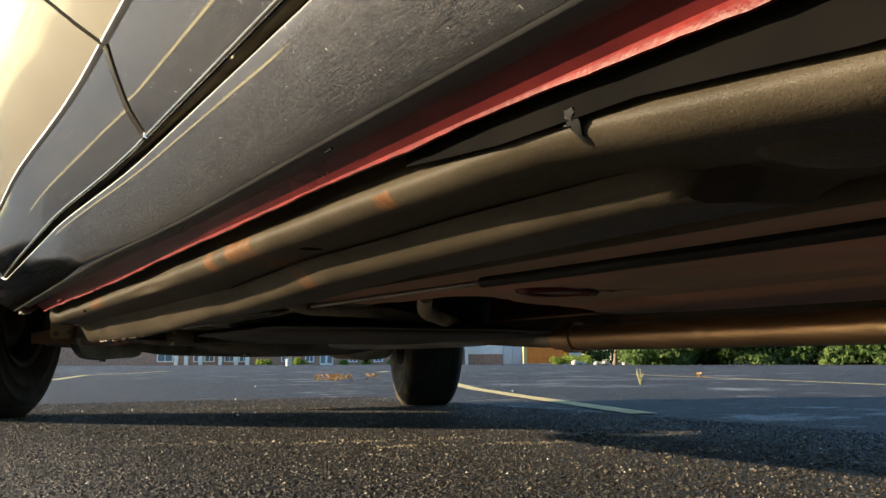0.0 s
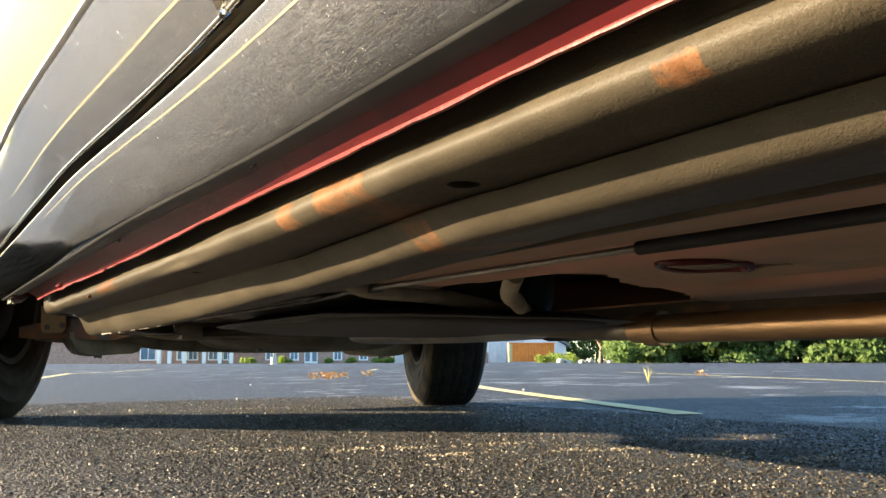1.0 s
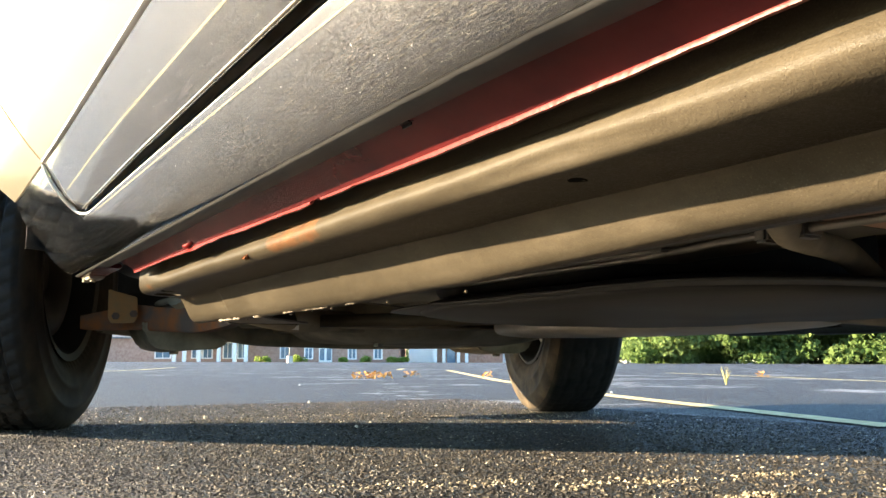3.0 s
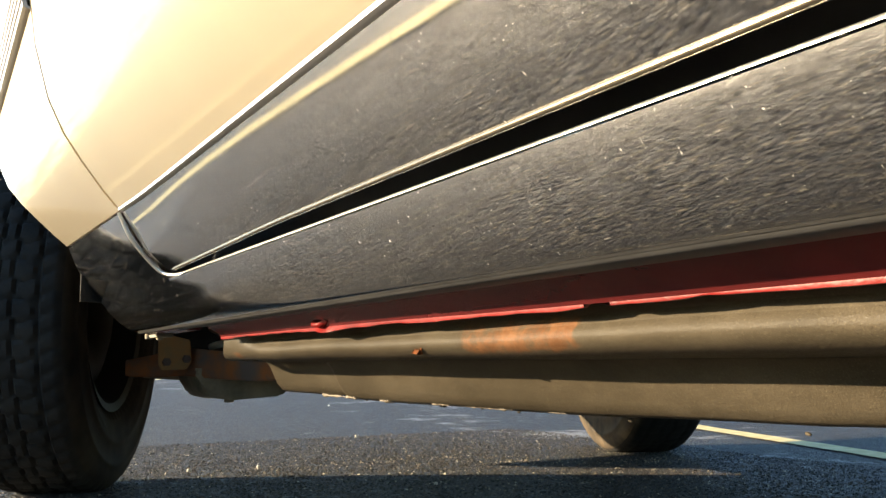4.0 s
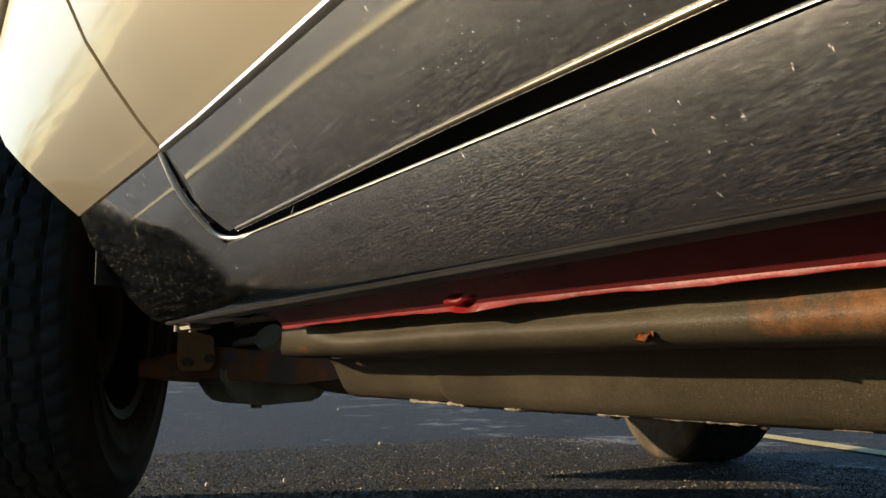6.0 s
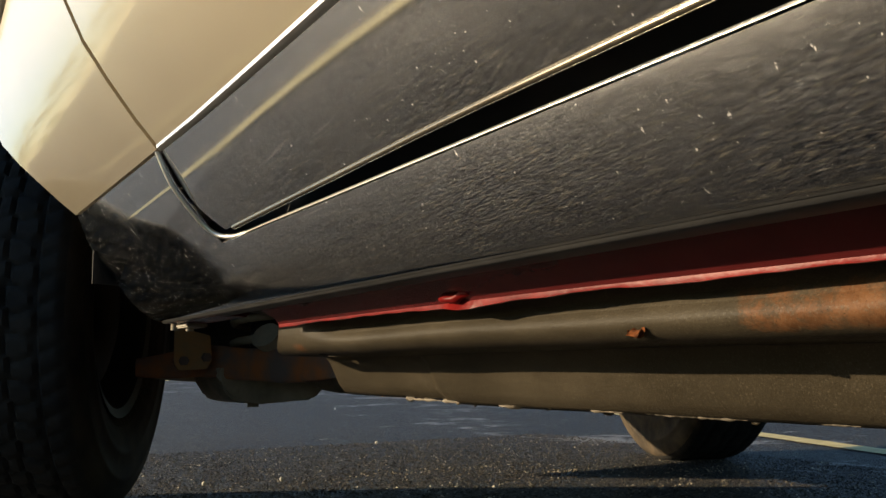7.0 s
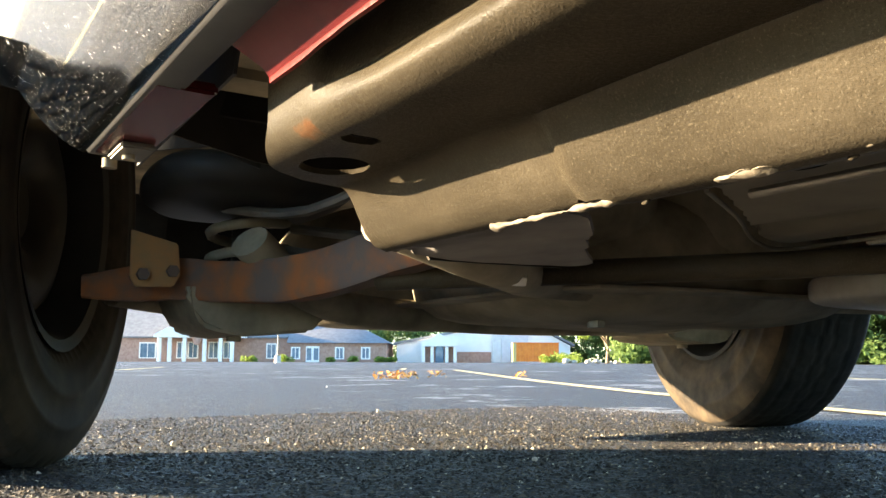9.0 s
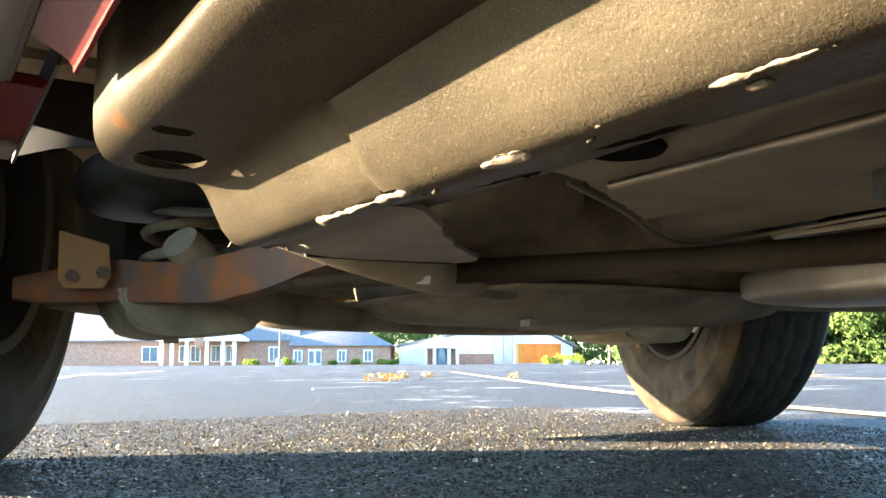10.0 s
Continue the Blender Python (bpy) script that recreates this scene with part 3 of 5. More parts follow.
    rough_up(moved(blob, Matrix.Translation((0.2800, 2.042, 0.2850)) @ Matrix.Diagonal((0.5, 2.3, 0.42, 1))), 0.0030, 110)
    part("sealer_lump", f(blob), FLANGE, rocker, "lump of red painted sealer")
    for y in (0.70, 1.058, 1.50, 2.24):
        c = box((0.264, y - 0.007, 0.2920), (0.269, y + 0.007, 0.2975), 0.002)
        part("clip", f(c), BLACK, rocker, "small dark plastic clip")


make_side(False)
make_side(True)

RAIL_UP = 0.0045
RAIL = [(0.345, 0.36), (0.312, 0.345), (0.304, 0.32), (0.3013, 0.2735), (0.3021, 0.2660), (0.3044, 0.2598), (0.3084, 0.2553), (0.3143, 0.2522), (0.322, 0.2505)]
RAIL += [(0.322 + 0.0051 * k, 0.2503 - 0.00008 * k) for k in range(1, 11)]
RAIL += [(0.377, 0.2476), (0.381, 0.2430), (0.386, 0.2330), (0.392, 0.2210), (0.399, 0.2130), (0.408, 0.2100), (0.425, 0.2140)]
RAIL += [(0.425 + 0.00325 * k, 0.2150 + 0.0008 * k) for k in range(1, 21)]
RAIL += [(0.498, 0.245), (0.50, 0.30)]
HOLES = [(0.344, 2.398, 0.020, 0.024), (0.330, 2.335, 0.011, 0.008), (0.466, 2.244, 0.014, 0.022), (0.466, 2.153, 0.014, 0.022), (0.337, 0.90, 0.010, 0.010), (0.409, 2.242, 0.010, 0.015)]


def reach(x):
    pts = [(0.0, 0.098), (0.301, 0.098), (0.304, 0.112), (0.313, 0.133), (0.343, 0.154), (0.38, 0.162), (0.60, 0.165)]
    for (x0, a), (x1, b) in zip(pts, pts[1:]):
        if x <= x1:
            return a + (b - a) * (x - x0) / (x1 - x0)
    return 0.165


def deep(y):
    """How far the inner rib hangs down: it grows towards the front."""
    pts = [(-2.0, 0.0), (0.50, 0.0), (0.512, 0.40), (0.575, 0.41), (0.77, 0.48), (1.0, 0.54), (1.26, 0.62), (1.41, 0.66), (1.65, 0.87), (1.87, 0.975), (2.1, 1.0), (3.0, 1.0)]
    for (y0, a), (y1, b) in zip(pts, pts[1:]):
        if y <= y1:
            return a + (b - a) * (y - y0) / (y1 - y0)
    return 1.0


def rail_bm():
    ys = sorted({round(y, 4) for y in [-0.9 + 0.05 * k for k in range(62)] + [0.50, 0.515, 0.53] + [2.10 + 0.006 * k for k in range(47)] + [1.40 + 0.006 * k for k in range(10)] + [0.88 + 0.006 * k for k in range(8)]})
    ys = [y for y in ys if y <= 2.381]
    rows = []
    for y in ys:
        row = []
        for i, (x, z) in enumerate(RAIL):
            zz = z + 0.0014 * noise.noise(Vector((x * 20, y * 7, 1.3)))
            xx = x + 0.0014 * noise.noise(Vector((x * 20, y * 6, 8.3)))
            # a long dent in the outer lower edge
            dent = math.exp(-((y - 1.41) / 0.07) ** 2)
            if 2 < i < 7:
                zz += 0.004 * dent
                xx += 0.004 * dent
            # behind its nose the outer wall leans inwards above the rounded lower edge
            wall = min(1.0, max(0.0, (2.33 - y) / 0.06))
            if 0 < i < 5:
                xx += wall * (0.020, 0.017, 0.0110, 0.0035)[i - 1]
            yy = y
            if y > 2.3:
                # the open end is rounded and cut aslant: the inner rib reaches furthest
                yy = 2.3 + (y - 2.3) / 0.081 * reach(x)
            k = min(1.0, max(0.0, (1.30 - y) / 0.35))
            zz -= 0.09 * max(0.0, 0.56 - max(y, 0.30))
            if 2 < i < 19:
                zz += 0.005 * k
            if 19 <= i < len(RAIL) - 1:
                zz = 0.252 + 0.005 * k - (0.252 - zz) * deep(y)
                xx -= 0.018 * k
                if y < 2.247:
                    zz -= 0.0022
                    xx -= 0.0025
            row.append(Vector((xx, yy, zz)))
        # the lower outer edge is softly rounded
        for _ in range(2):
            bend = row[2:10 + 7 * _]
            cut = [bend[0]]
            for p, q in zip(bend, bend[1:]):
                cut += [p.lerp(q, 0.25), p.lerp(q, 0.75)]
            row[2:10 + 7 * _] = cut + [bend[-1]]
        rows.append(row)
    bm = sheet(rows)
    gone = set()
    for hx, hy, rx, ry in HOLES:
        for f in bm.faces:
            c = f.calc_center_median()
            if c.z < 0.28 and ((c.x - hx) / rx) ** 2 + ((c.y - hy) / ry) ** 2 < 1:
                gone.add(f)
    edge = {v for f in gone for v in f.verts if any(g not in gone for g in v.link_faces)}
    for v in edge:
        hx, hy, rx, ry = min(HOLES, key=lambda h: (v.co.x - h[0]) ** 2 + (v.co.y - h[1]) ** 2)
        d = Vector(((v.co.x - hx) / rx, (v.co.y - hy) / ry)).normalized()
        v.co.x, v.co.y = hx + d.x * rx, hy + d.y * ry
    bmesh.ops.delete(bm, geom=list(gone), context="FACES")
    ext = bmesh.ops.extrude_face_region(bm, geom=bm.faces[:])
    bmesh.ops.translate(bm, verts=[v for v in ext["geom"] if isinstance(v, bmesh.types.BMVert)], vec=(0.002, 0, 0.0035))
    return bm


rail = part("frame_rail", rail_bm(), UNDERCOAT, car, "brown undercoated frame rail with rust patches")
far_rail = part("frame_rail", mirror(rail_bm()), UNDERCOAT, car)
rail.location.z = far_rail.location.z = RAIL_UP
# a flat black disc stands in for the dark inside of a hole
for gx, gy, gr in ((0.338, 1.428, 0.011),):
    plug = lathe([(0.001, 0.0), (0.8 * gr, 0.0003), (gr, 0.002), (0.001, 0.003)], 24)
    part("drain_plug", moved(plug, Matrix.Translation((gx, gy, 0.2505)) @ Matrix.Rotation(radians(-90), 4, "Y")), SHADE_BLACK, rail, "black disc standing in for a rail hole")
scab = bmesh.new()
bmesh.ops.create_icosphere(scab, subdivisions=3, radius=1)
part("rust_scab", rough_up(moved(scab, Matrix.Translation((0.3065, 1.915, 0.2556)) @ Matrix.Diagonal((0.0022, 0.0060, 0.0018, 1))), 0.0030, 330, 2.0), BLISTER, rail, "flaking orange rust scab")
for k, (cy, cr) in enumerate(((2.215, 0.0030), (2.118, 0.0022), (2.052, 0.0036), (1.985, 0.0020), (1.93, 0.0028), (1.80, 0.0020), (1.66, 0.0026))):
    crumb = bmesh.new()
    bmesh.ops.create_icosphere(crumb, subdivisions=2, radius=cr * 0.55)
    part("dirt_crumb", rough_up(moved(crumb, Matrix.Translation((0.4085, cy, 0.2078)) @ Matrix.Diagonal((0.9, 1.9, 0.8, 1))), cr * 0.6, 160, k), UNDERCOAT, rail)
part("rail_bracket", hull((0.324, 0.20, 0.238), (0.43, 0.468, 0.275), 3.0, 16, 4.0, 0.003), UNDERCOAT, rail, "undercoated bracket under the rail")
# a ragged wrap of black tape round the rail's lower edge, with two short ends standing up
wrap = []
for k in range(9):
    x, z = RAIL[2 + k][0] - 0.0040, RAIL[2 + k][1] - 0.0020
    w = 0.0035 + 0.0030 * noise.noise(Vector((k * 0.9, 2, 5)))
    wrap.append([(x, 0.509 - w, z + 0.005), (x - 0.0008, 0.509, z + 0.0046), (x, 0.509 + w * 0.8, z + 0.005)])
tape = part("tape_wrap", rough_up(sheet(wrap[2:8], 0.0012, (1, 0, 0.3)), 0.0012, 300, 3.0), BLACK, rail, "frayed black tape")
for dy, dz, r in ((-0.0035, 0.007, 0.0013), (0.0045, 0.008, 0.0010), (0.005, 0.001, 0.0011)):
    part("loose_end", tube(smooth_path([(0.3015, 0.509, 0.262), (0.2995, 0.509 + dy * 0.6, 0.262 + dz * 0.5), (0.3005, 0.509 + dy, 0.262 + dz)], 4), r, 5, 0.5), BLACK, tape)
# made-up black plate: stands in for the shade between seam and rail
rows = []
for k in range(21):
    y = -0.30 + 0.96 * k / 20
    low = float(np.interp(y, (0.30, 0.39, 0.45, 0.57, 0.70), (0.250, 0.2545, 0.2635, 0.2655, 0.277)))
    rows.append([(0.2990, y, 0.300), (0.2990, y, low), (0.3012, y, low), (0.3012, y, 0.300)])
part("shade_plate", sheet(rows, closed=True), SHADE_BLACK, rail, "added black plate standing in for shade behind the seam")
for y0, y1, r0, r1 in ((2.322, 2.262, 0.0011, 0.0017), (2.262, 2.224, 0.0016, 0.0030), (2.218, 2.176, 0.0007, 0.0013), (2.136, 2.092, 0.0007, 0.0013), (2.070, 2.022, 0.0017, 0.0020), (2.022, 1.93, 0.0013, 0.0022), (1.90, 1.86, 0.0008, 0.0012)):
    n = max(8, int((y0 - y1) / 0.0022))
    bead = [Vector((0.4035 + 0.0016 * noise.noise(Vector((0, (y0 + (y1 - y0) * k / n) * 60, 4))), y0 + (y1 - y0) * k / n, 0.2100)) for k in range(n + 1)]
    lumps = [(r0 + (r1 - r0) * k / n) * (0.55 + 0.9 * abs(noise.noise(p * 140))) * min(1.0, 0.25 + 4 * min(k, n - k) / n) for k, p in enumerate(bead)]
    part("weld_bead", rough_up(tube(bead, lumps, 9), 0.0006, 500, y0), SEALER, rail, "crusty pale weld bead along the rib")
for yy, ln, w in ((2.158, 0.019, 0.0042), (2.318, 0.008, 0.0030)):
    blob = bmesh.new()
    bmesh.ops.create_icosphere(blob, subdivisions=3, radius=1)
    part("sealer_blob", rough_up(moved(blob, Matrix.Translation((0.4045, yy, 0.2098)) @ Matrix.Diagonal((w, ln, 0.0024, 1))), 0.0024, 170, yy), SEALER, rail, "crusty pale blob of sealer")


def wheel(at, steer, depth=1.0, name="wheel"):
    side = [(0.205, -0.080), (0.213, -0.088), (0.222, -0.093), (0.224, -0.0950), (0.232, -0.0960), (0.234, -0.0985), (0.250, -0.103), (0.262, -0.1055), (0.264, -0.1068), (0.272, -0.1072), (0.274, -0.106), (0.290, -0.107), (0.308, -0.1065), (0.310, -0.1078), (0.316, -0.1075), (0.318, -0.106), (0.330, -0.104), (0.340, -0.1010), (0.348, -0.0970), (0.354, -0.0920), (0.358, -0.0870)]
    flat = [(0.3645 - 0.35 * max(0.0, abs(w) - 0.045) ** 1.6, w) for w in [-0.0825 + 0.0055 * k for k in range(31)]]
    prof = side + flat + [(r, -w) for r, w in reversed(side)]
    segs = 396

    def mod(k, i):
        """Tread: two wandering main grooves a side, slanted shoulder slots and fine sipes; ribs on the shoulder wall."""
        w = prof[i][1]
        a, b = abs(w), 1 if w > 0 else -1
        turn = k / segs * 66
        if a > 0.093:
            return 0.0
        if a > 0.084:
            return 0.0025 if (turn + 14 * (a - 0.055) + 0.25 * b) % 1 < 0.26 else 0.0
        wave = 0.0030 * (1 if (turn * 0.5) % 1 < 0.5 else -1)
        if abs(a - 0.0135 - wave) < 0.0036 or abs(a - 0.0545 - wave * 0.6) < 0.0040:
            return 0.0075
        if a > 0.0545:
            return 0.0050 if (turn + 14 * (a - 0.055) + 0.25 * b) % 1 < 0.22 else 0.0
        if a > 0.0135:
            zig = turn + (9 if (turn * 0.5) % 1 < 0.5 else -9) * (a - 0.034)
            return 0.0045 if zig % 1 < 0.17 else 0.0
        return 0.0032 if (turn + 20 * w) % 1 < 0.16 else 0.0
    m = Matrix.Translation(at) @ Matrix.Rotation(radians(steer), 4, "Z")
    w = empty(name)
    w.parent = car
    w.matrix_parent_inverse = WORLD[car.name].inverted()
    tyre = part("tyre", moved(lathe(prof, segs, lambda k, i: depth * mod(k, i)), m), RUBBER if depth == 1.0 else LIT_DUSTY_RUBBER, w, "worn black rubber tyre with dusty walls")
    tyre.data.materials.append(TREAD)
    for face in tyre.data.polygons:
        face.material_index = 1 if all(abs((m.inverted() @ tyre.data.vertices[v].co).x) < 0.094 for v in face.vertices) and (m.inverted() @ face.center).yz.length > 0.3 else 0
    rim = [(0.207, -0.088), (0.214, -0.094), (0.206, -0.096), (0.198, -0.085), (0.190, -0.06), (0.178, -0.02), (0.178, 0.06), (0.19, 0.085), (0.207, 0.09)]
    part("rim", moved(lathe(rim, 48), m), TANK, w, "dirty dark steel rim")
    s = 1 if at[0] < CX else -1
    disc = [(0.005, 0.05), (0.08, 0.05), (0.12, 0.035), (0.178, 0.045), (0.178, 0.05), (0.12, 0.045), (0.08, 0.06), (0.005, 0.06)]
    part("rim_disc", moved(lathe([(r, -s * q) for r, q in disc], 48), m), TANK, w)
    rot = [(0.005, 0.0), (0.05, 0.0), (0.07, 0.02), (0.115, 0.035), (0.150, 0.022), (0.152, 0.012), (0.148, 0.006), (0.05, -0.01), (0.005, -0.01)]
    # the near side's shield is black: its shade is put into the colour
    part("dust_shield", moved(lathe([(r, s * (q + 0.015)) for r, q in rot], 40), m), ALLOY if s < 0 else TANK, w, "stamped brake dust shield")
    if s < 0:
        part("hub_carrier", moved(lathe([(0.005, s * 0.15), (0.045, s * 0.15), (0.06, s * 0.12), (0.075, s * 0.06), (0.075, s * 0.02), (0.005, s * 0.02)], 24), m), GREASE, w)
    return w


for x in (0.250, 1.800):
    wheel((x, AXLE, TYRE_R - 0.004), -25 if x < CX else -20.5, 1.0 if x < CX else 0.3)
    wheel((x, -0.16, TYRE_R - 0.004), 0)

# floor pan: one pressed sheet with a stepped front edge, beads and drain holes
FLOOR_EDGE = [(0.495, -0.9), (1.26, -0.9), (1.27, 1.19), (1.225, 1.36), (1.195, 1.46), (1.11, 1.44), (1.0, 1.36), (0.927, 1.324), (0.867, 1.312), (0.795, 1.27), (0.716, 1.207), (0.672, 1.24), (0.665, 1.45), (0.495, 1.47)]
FRONT_EDGE = [(0.495, 1.44), (0.668, 1.44), (0.68, 1.6), (0.70, 1.8), (0.84, 1.92), (0.845, 2.28), (0.862, 2.42), (0.855, 2.482), (0.785, 2.456), (0.66, 2.375), (0.575, 2.325), (0.495, 2.30)]


def inside(x, y, poly):
    c = False
    for (x0, y0), (x1, y1) in zip(poly, poly[1:] + poly[:1]):
        if (y0 > y) != (y1 > y) and x < x0 + (x1 - x0) * (y - y0) / (y1 - y0):
            c = not c
    return c


def pressed(edge, z0, step, beads, holes=(), passes=2):
    """A pressed sheet inside an outline, with raised beads along the vehicle and oval holes."""
    xs = [p[0] for p in edge]
    ys = [p[1] for p in edge]
    nx, ny = int((max(xs) - min(xs)) / step), int((max(ys) - min(ys)) / step)
    bm = bmesh.new()
    grid = {}

    def at(i, j):
        if (i, j) not in grid:
            x, y = min(xs) + i * step, min(ys) + j * step
            z = z0 + 0.002 * noise.noise(Vector((x * 5, y * 3, 4)))
            for bx, bw, bh, b0, b1 in beads:
                k = max(0.0, 1 - abs(x - bx) / bw) * min(1, max(0.0, (y - b0) / 0.04)) * min(1, max(0.0, (b1 - y) / 0.04))
                z += bh * min(1, k * 2)
            for hx, hy, r in holes:
                d = math.hypot(x - hx, (y - hy) * 0.8) / r
                z += 0.007 * max(0, 1.4 - d) if d < 1.4 else 0
            grid[i, j] = bm.verts.new((x, y, z))
        return grid[i, j]
    for i in range(nx):
        for j in range(ny):
            x, y = min(xs) + (i + 0.5) * step, min(ys) + (j + 0.5) * step
            if inside(x, y, edge) and not any(math.hypot(x - hx, (y - hy) * 0.8) < r * 0.7 for hx, hy, r in holes):
                bm.faces.new((at(i, j), at(i + 1, j), at(i + 1, j + 1), at(i, j + 1)))
    bm.normal_update()
    for _ in range(passes):
        rim = [v for v in bm.verts if v.is_boundary]
        bmesh.ops.smooth_vert(bm, verts=rim, factor=0.5, use_axis_x=True, use_axis_y=True)
    bmesh.ops.solidify(bm, geom=bm.faces[:], thickness=-0.003)
    return bm


floor = part("floor_pan", pressed(FLOOR_EDGE, 0.255, 0.015, [(0.62, 0.05, 0.010, -0.8, 1.25), (0.98, 0.06, 0.012, -0.8, 1.25), (0.80, 0.03, -0.006, -0.5, 1.0)], [(0.835, 1.092, 0.030), (0.93, 0.72, 0.03)]), FLOORPAN, car, "brown and dull red painted floor pan")
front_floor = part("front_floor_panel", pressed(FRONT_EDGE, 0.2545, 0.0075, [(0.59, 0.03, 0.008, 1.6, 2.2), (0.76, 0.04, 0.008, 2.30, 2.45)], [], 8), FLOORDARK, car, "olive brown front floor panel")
# black disc in place of a through hole, its darkness put into colour
for gx, gy in ((0.535, 2.233),):
    plug = lathe([(0.001, 0.0), (0.014, 0.0005), (0.019, -0.0015), (0.021, 0.001), (0.019, 0.003), (0.001, 0.004)], 28)
    part("hole_disc", moved(plug, Matrix.Translation((gx, gy, 0.2495)) @ Matrix.Rotation(radians(-90), 4, "Y")), SHADE_BLACK, front_floor, "black disc standing in for a floor hole")
ring = [(0.738 + 0.055 * math.cos(a), 1.080 + 0.034 * math.sin(a), 0.2525 + 0.001 * math.sin(3 * a)) for a in (2 * math.pi * k / 28 for k in range(29))]
part("plug_ring", tube(ring, 0.004, 8), RED, floor, "dull red ring round a floor plug")
part("floor_plug", moved(lathe([(0.001, 0.0), (0.036, 0.0), (0.040, 0.003), (0.001, 0.004)], 24), Matrix.Translation((0.738, 1.080, 0.2515)) @ Matrix.Rotation(radians(-90), 4, "Y")), GREASE, floor, "dark floor plug")
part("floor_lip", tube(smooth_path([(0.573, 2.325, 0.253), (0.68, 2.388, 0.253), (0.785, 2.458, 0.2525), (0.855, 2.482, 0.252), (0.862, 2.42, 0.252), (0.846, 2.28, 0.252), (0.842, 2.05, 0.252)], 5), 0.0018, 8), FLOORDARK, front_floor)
part("inner_rail_wall", box((0.496, -0.9, 0.25), (0.502, 2.3, 0.37), 0.001), UNDERCOAT, car)
part("tunnel", sheet([[(1.24 + 0.10 * k, y, 0.262 + 0.10 * math.sin(k / 6 * math.pi)) for k in range(7)] for y in (-0.9, 0.5, 1.2, 2.4, 2.9)], 0.004, (0, 0, 1)), FLOORPAN, car, "brown painted transmission tunnel")
part("upper_floor", box((0.24, -1.3, 0.372), (1.80, 2.60, 0.40), 0.01), GREASE, car)
part("firewall", box((0.20, 2.60, 0.37), (1.84, 2.66, 1.0), 0.01), GREASE, car)
part("front_valance", box((0.16, 3.96, 0.27), (1.88, 4.04, 0.62), 0.02), BLACK, car, "black plastic front valance")
part("engine_bay_cover", box((0.30, 2.66, 0.50), (1.74, 4.10, 0.56), 0.02), GREASE, car)

# brake line along the floor, torsion bar, beige strip
line_path = smooth_path([(0.580, 1.01, 0.251), (0.568, 1.32, 0.250), (0.560, 1.50, 0.2495), (0.585, 1.70, 0.249), (0.585, 2.30, 0.248)], 6)
part("brake_line", tube(line_path, 0.0032, 8), STEEL, car, "thin pale brake line")
part("sheathed_line", tube(smooth_path([(0.580, 1.01, 0.251), (0.595, 0.8, 0.252), (0.615, 0.2, 0.254), (0.63, -0.6, 0.255)], 6), 0.006, 8), BLACK, car, "black sheathed line")
# unseen plate added to stop sunlight entering the rail's open end
part("sun_stop_plate", box((0.322, 2.20, 0.256), (0.325, 2.425, 0.345), 0.001), BLACK, rail)

part("lip_flange", box((0.862, 2.20, 0.247), (0.880, 2.40, 0.2515), 0.0015), STEEL, front_floor, "pale turned-down flange")

# exhaust
ex = part("exhaust_pipe", tube(smooth_path([(1.145, 1.60, 0.213), (1.13, 1.40, 0.211), (1.10, 0.88, 0.210), (1.09, 0.2, 0.215), (1.09, -0.8, 0.235)], 8), 0.0235, 20), PIPE, car, "bronze heat-stained exhaust pipe")
part("pipe_clamp", tube([(1.142, 1.565, 0.213), (1.141, 1.53, 0.213)], 0.029, 20), PIPE, ex, "pipe clamp ring")
part("front_pipe", tube(smooth_path([(0.96, 1.98, 0.27), (0.98, 1.86, 0.240), (1.04, 1.74, 0.222), (1.135, 1.66, 0.214), (1.146, 1.60, 0.213)], 7), 0.0185, 18), STEEL, ex, "pale front exhaust pipe")
part("bent_pipe", tube(smooth_path([(0.50, 1.43, 0.262), (0.553, 1.464, 0.250), (0.600, 1.483, 0.249), (0.652, 1.499, 0.249), (0.710, 1.522, 0.247), (0.816, 1.572, 0.2405), (0.872, 1.597, 0.2360), (0.892, 1.594, 0.2345), (0.884, 1.568, 0.2345), (0.832, 1.510, 0.2365), (0.770, 1.437, 0.2395), (0.720, 1.385, 0.2445), (0.690, 1.33, 0.262)], 7), 0.0115, 16), GREASE, ex, "bent grey pipe")
for y in (1.455, 1.487):
    part("pipe_clip", box((0.553, y - 0.006, 0.243), (0.575, y + 0.006, 0.255), 0.002), STEEL, ex)


part("tank_guard", hull((0.56, 1.50, 0.206), (1.10, 2.16, 0.240), 3.2, 24, 2.0, 0.003), TANK, car, "dark pressed steel tank guard")
cat = part("catalytic_converter", hull((1.05, 1.86, 0.203), (1.26, 2.635, 0.258), 4.2, 28, 2.0, 0.003), CAT, car, "pale oval catalytic converter with perforated shield")
dots = bmesh.new()
for row, z in enumerate((0.214, 0.2215, 0.229)):
    for k in range(24):
        at = Matrix.Translation((1.0595 + 0.004 * (1 - row), 1.88 + 0.008 * k, z)) @ Matrix.Rotation(radians(90), 4, "Y")
        bmesh.ops.create_cone(dots, cap_ends=True, segments=8, radius1=0.0021, radius2=0.0021, depth=0.010, matrix=at)
part("perforations", dots, BLACK, cat, "rows of small dark holes", smooth=False)
part("torsion_bar", tube([(0.60, 2.83, 0.236), (0.84, 2.46, 0.2335), (0.90, 2.28, 0.232), (1.00, 1.96, 0.232)], 0.013, 14), UNDERCOAT, car, "grimy dark torsion bar")
part("floor_flange", box((0.533, 1.566, 0.2435), (0.542, 2.02, 0.2462), 0.001), STEEL, car, "pale folded edge of the floor")
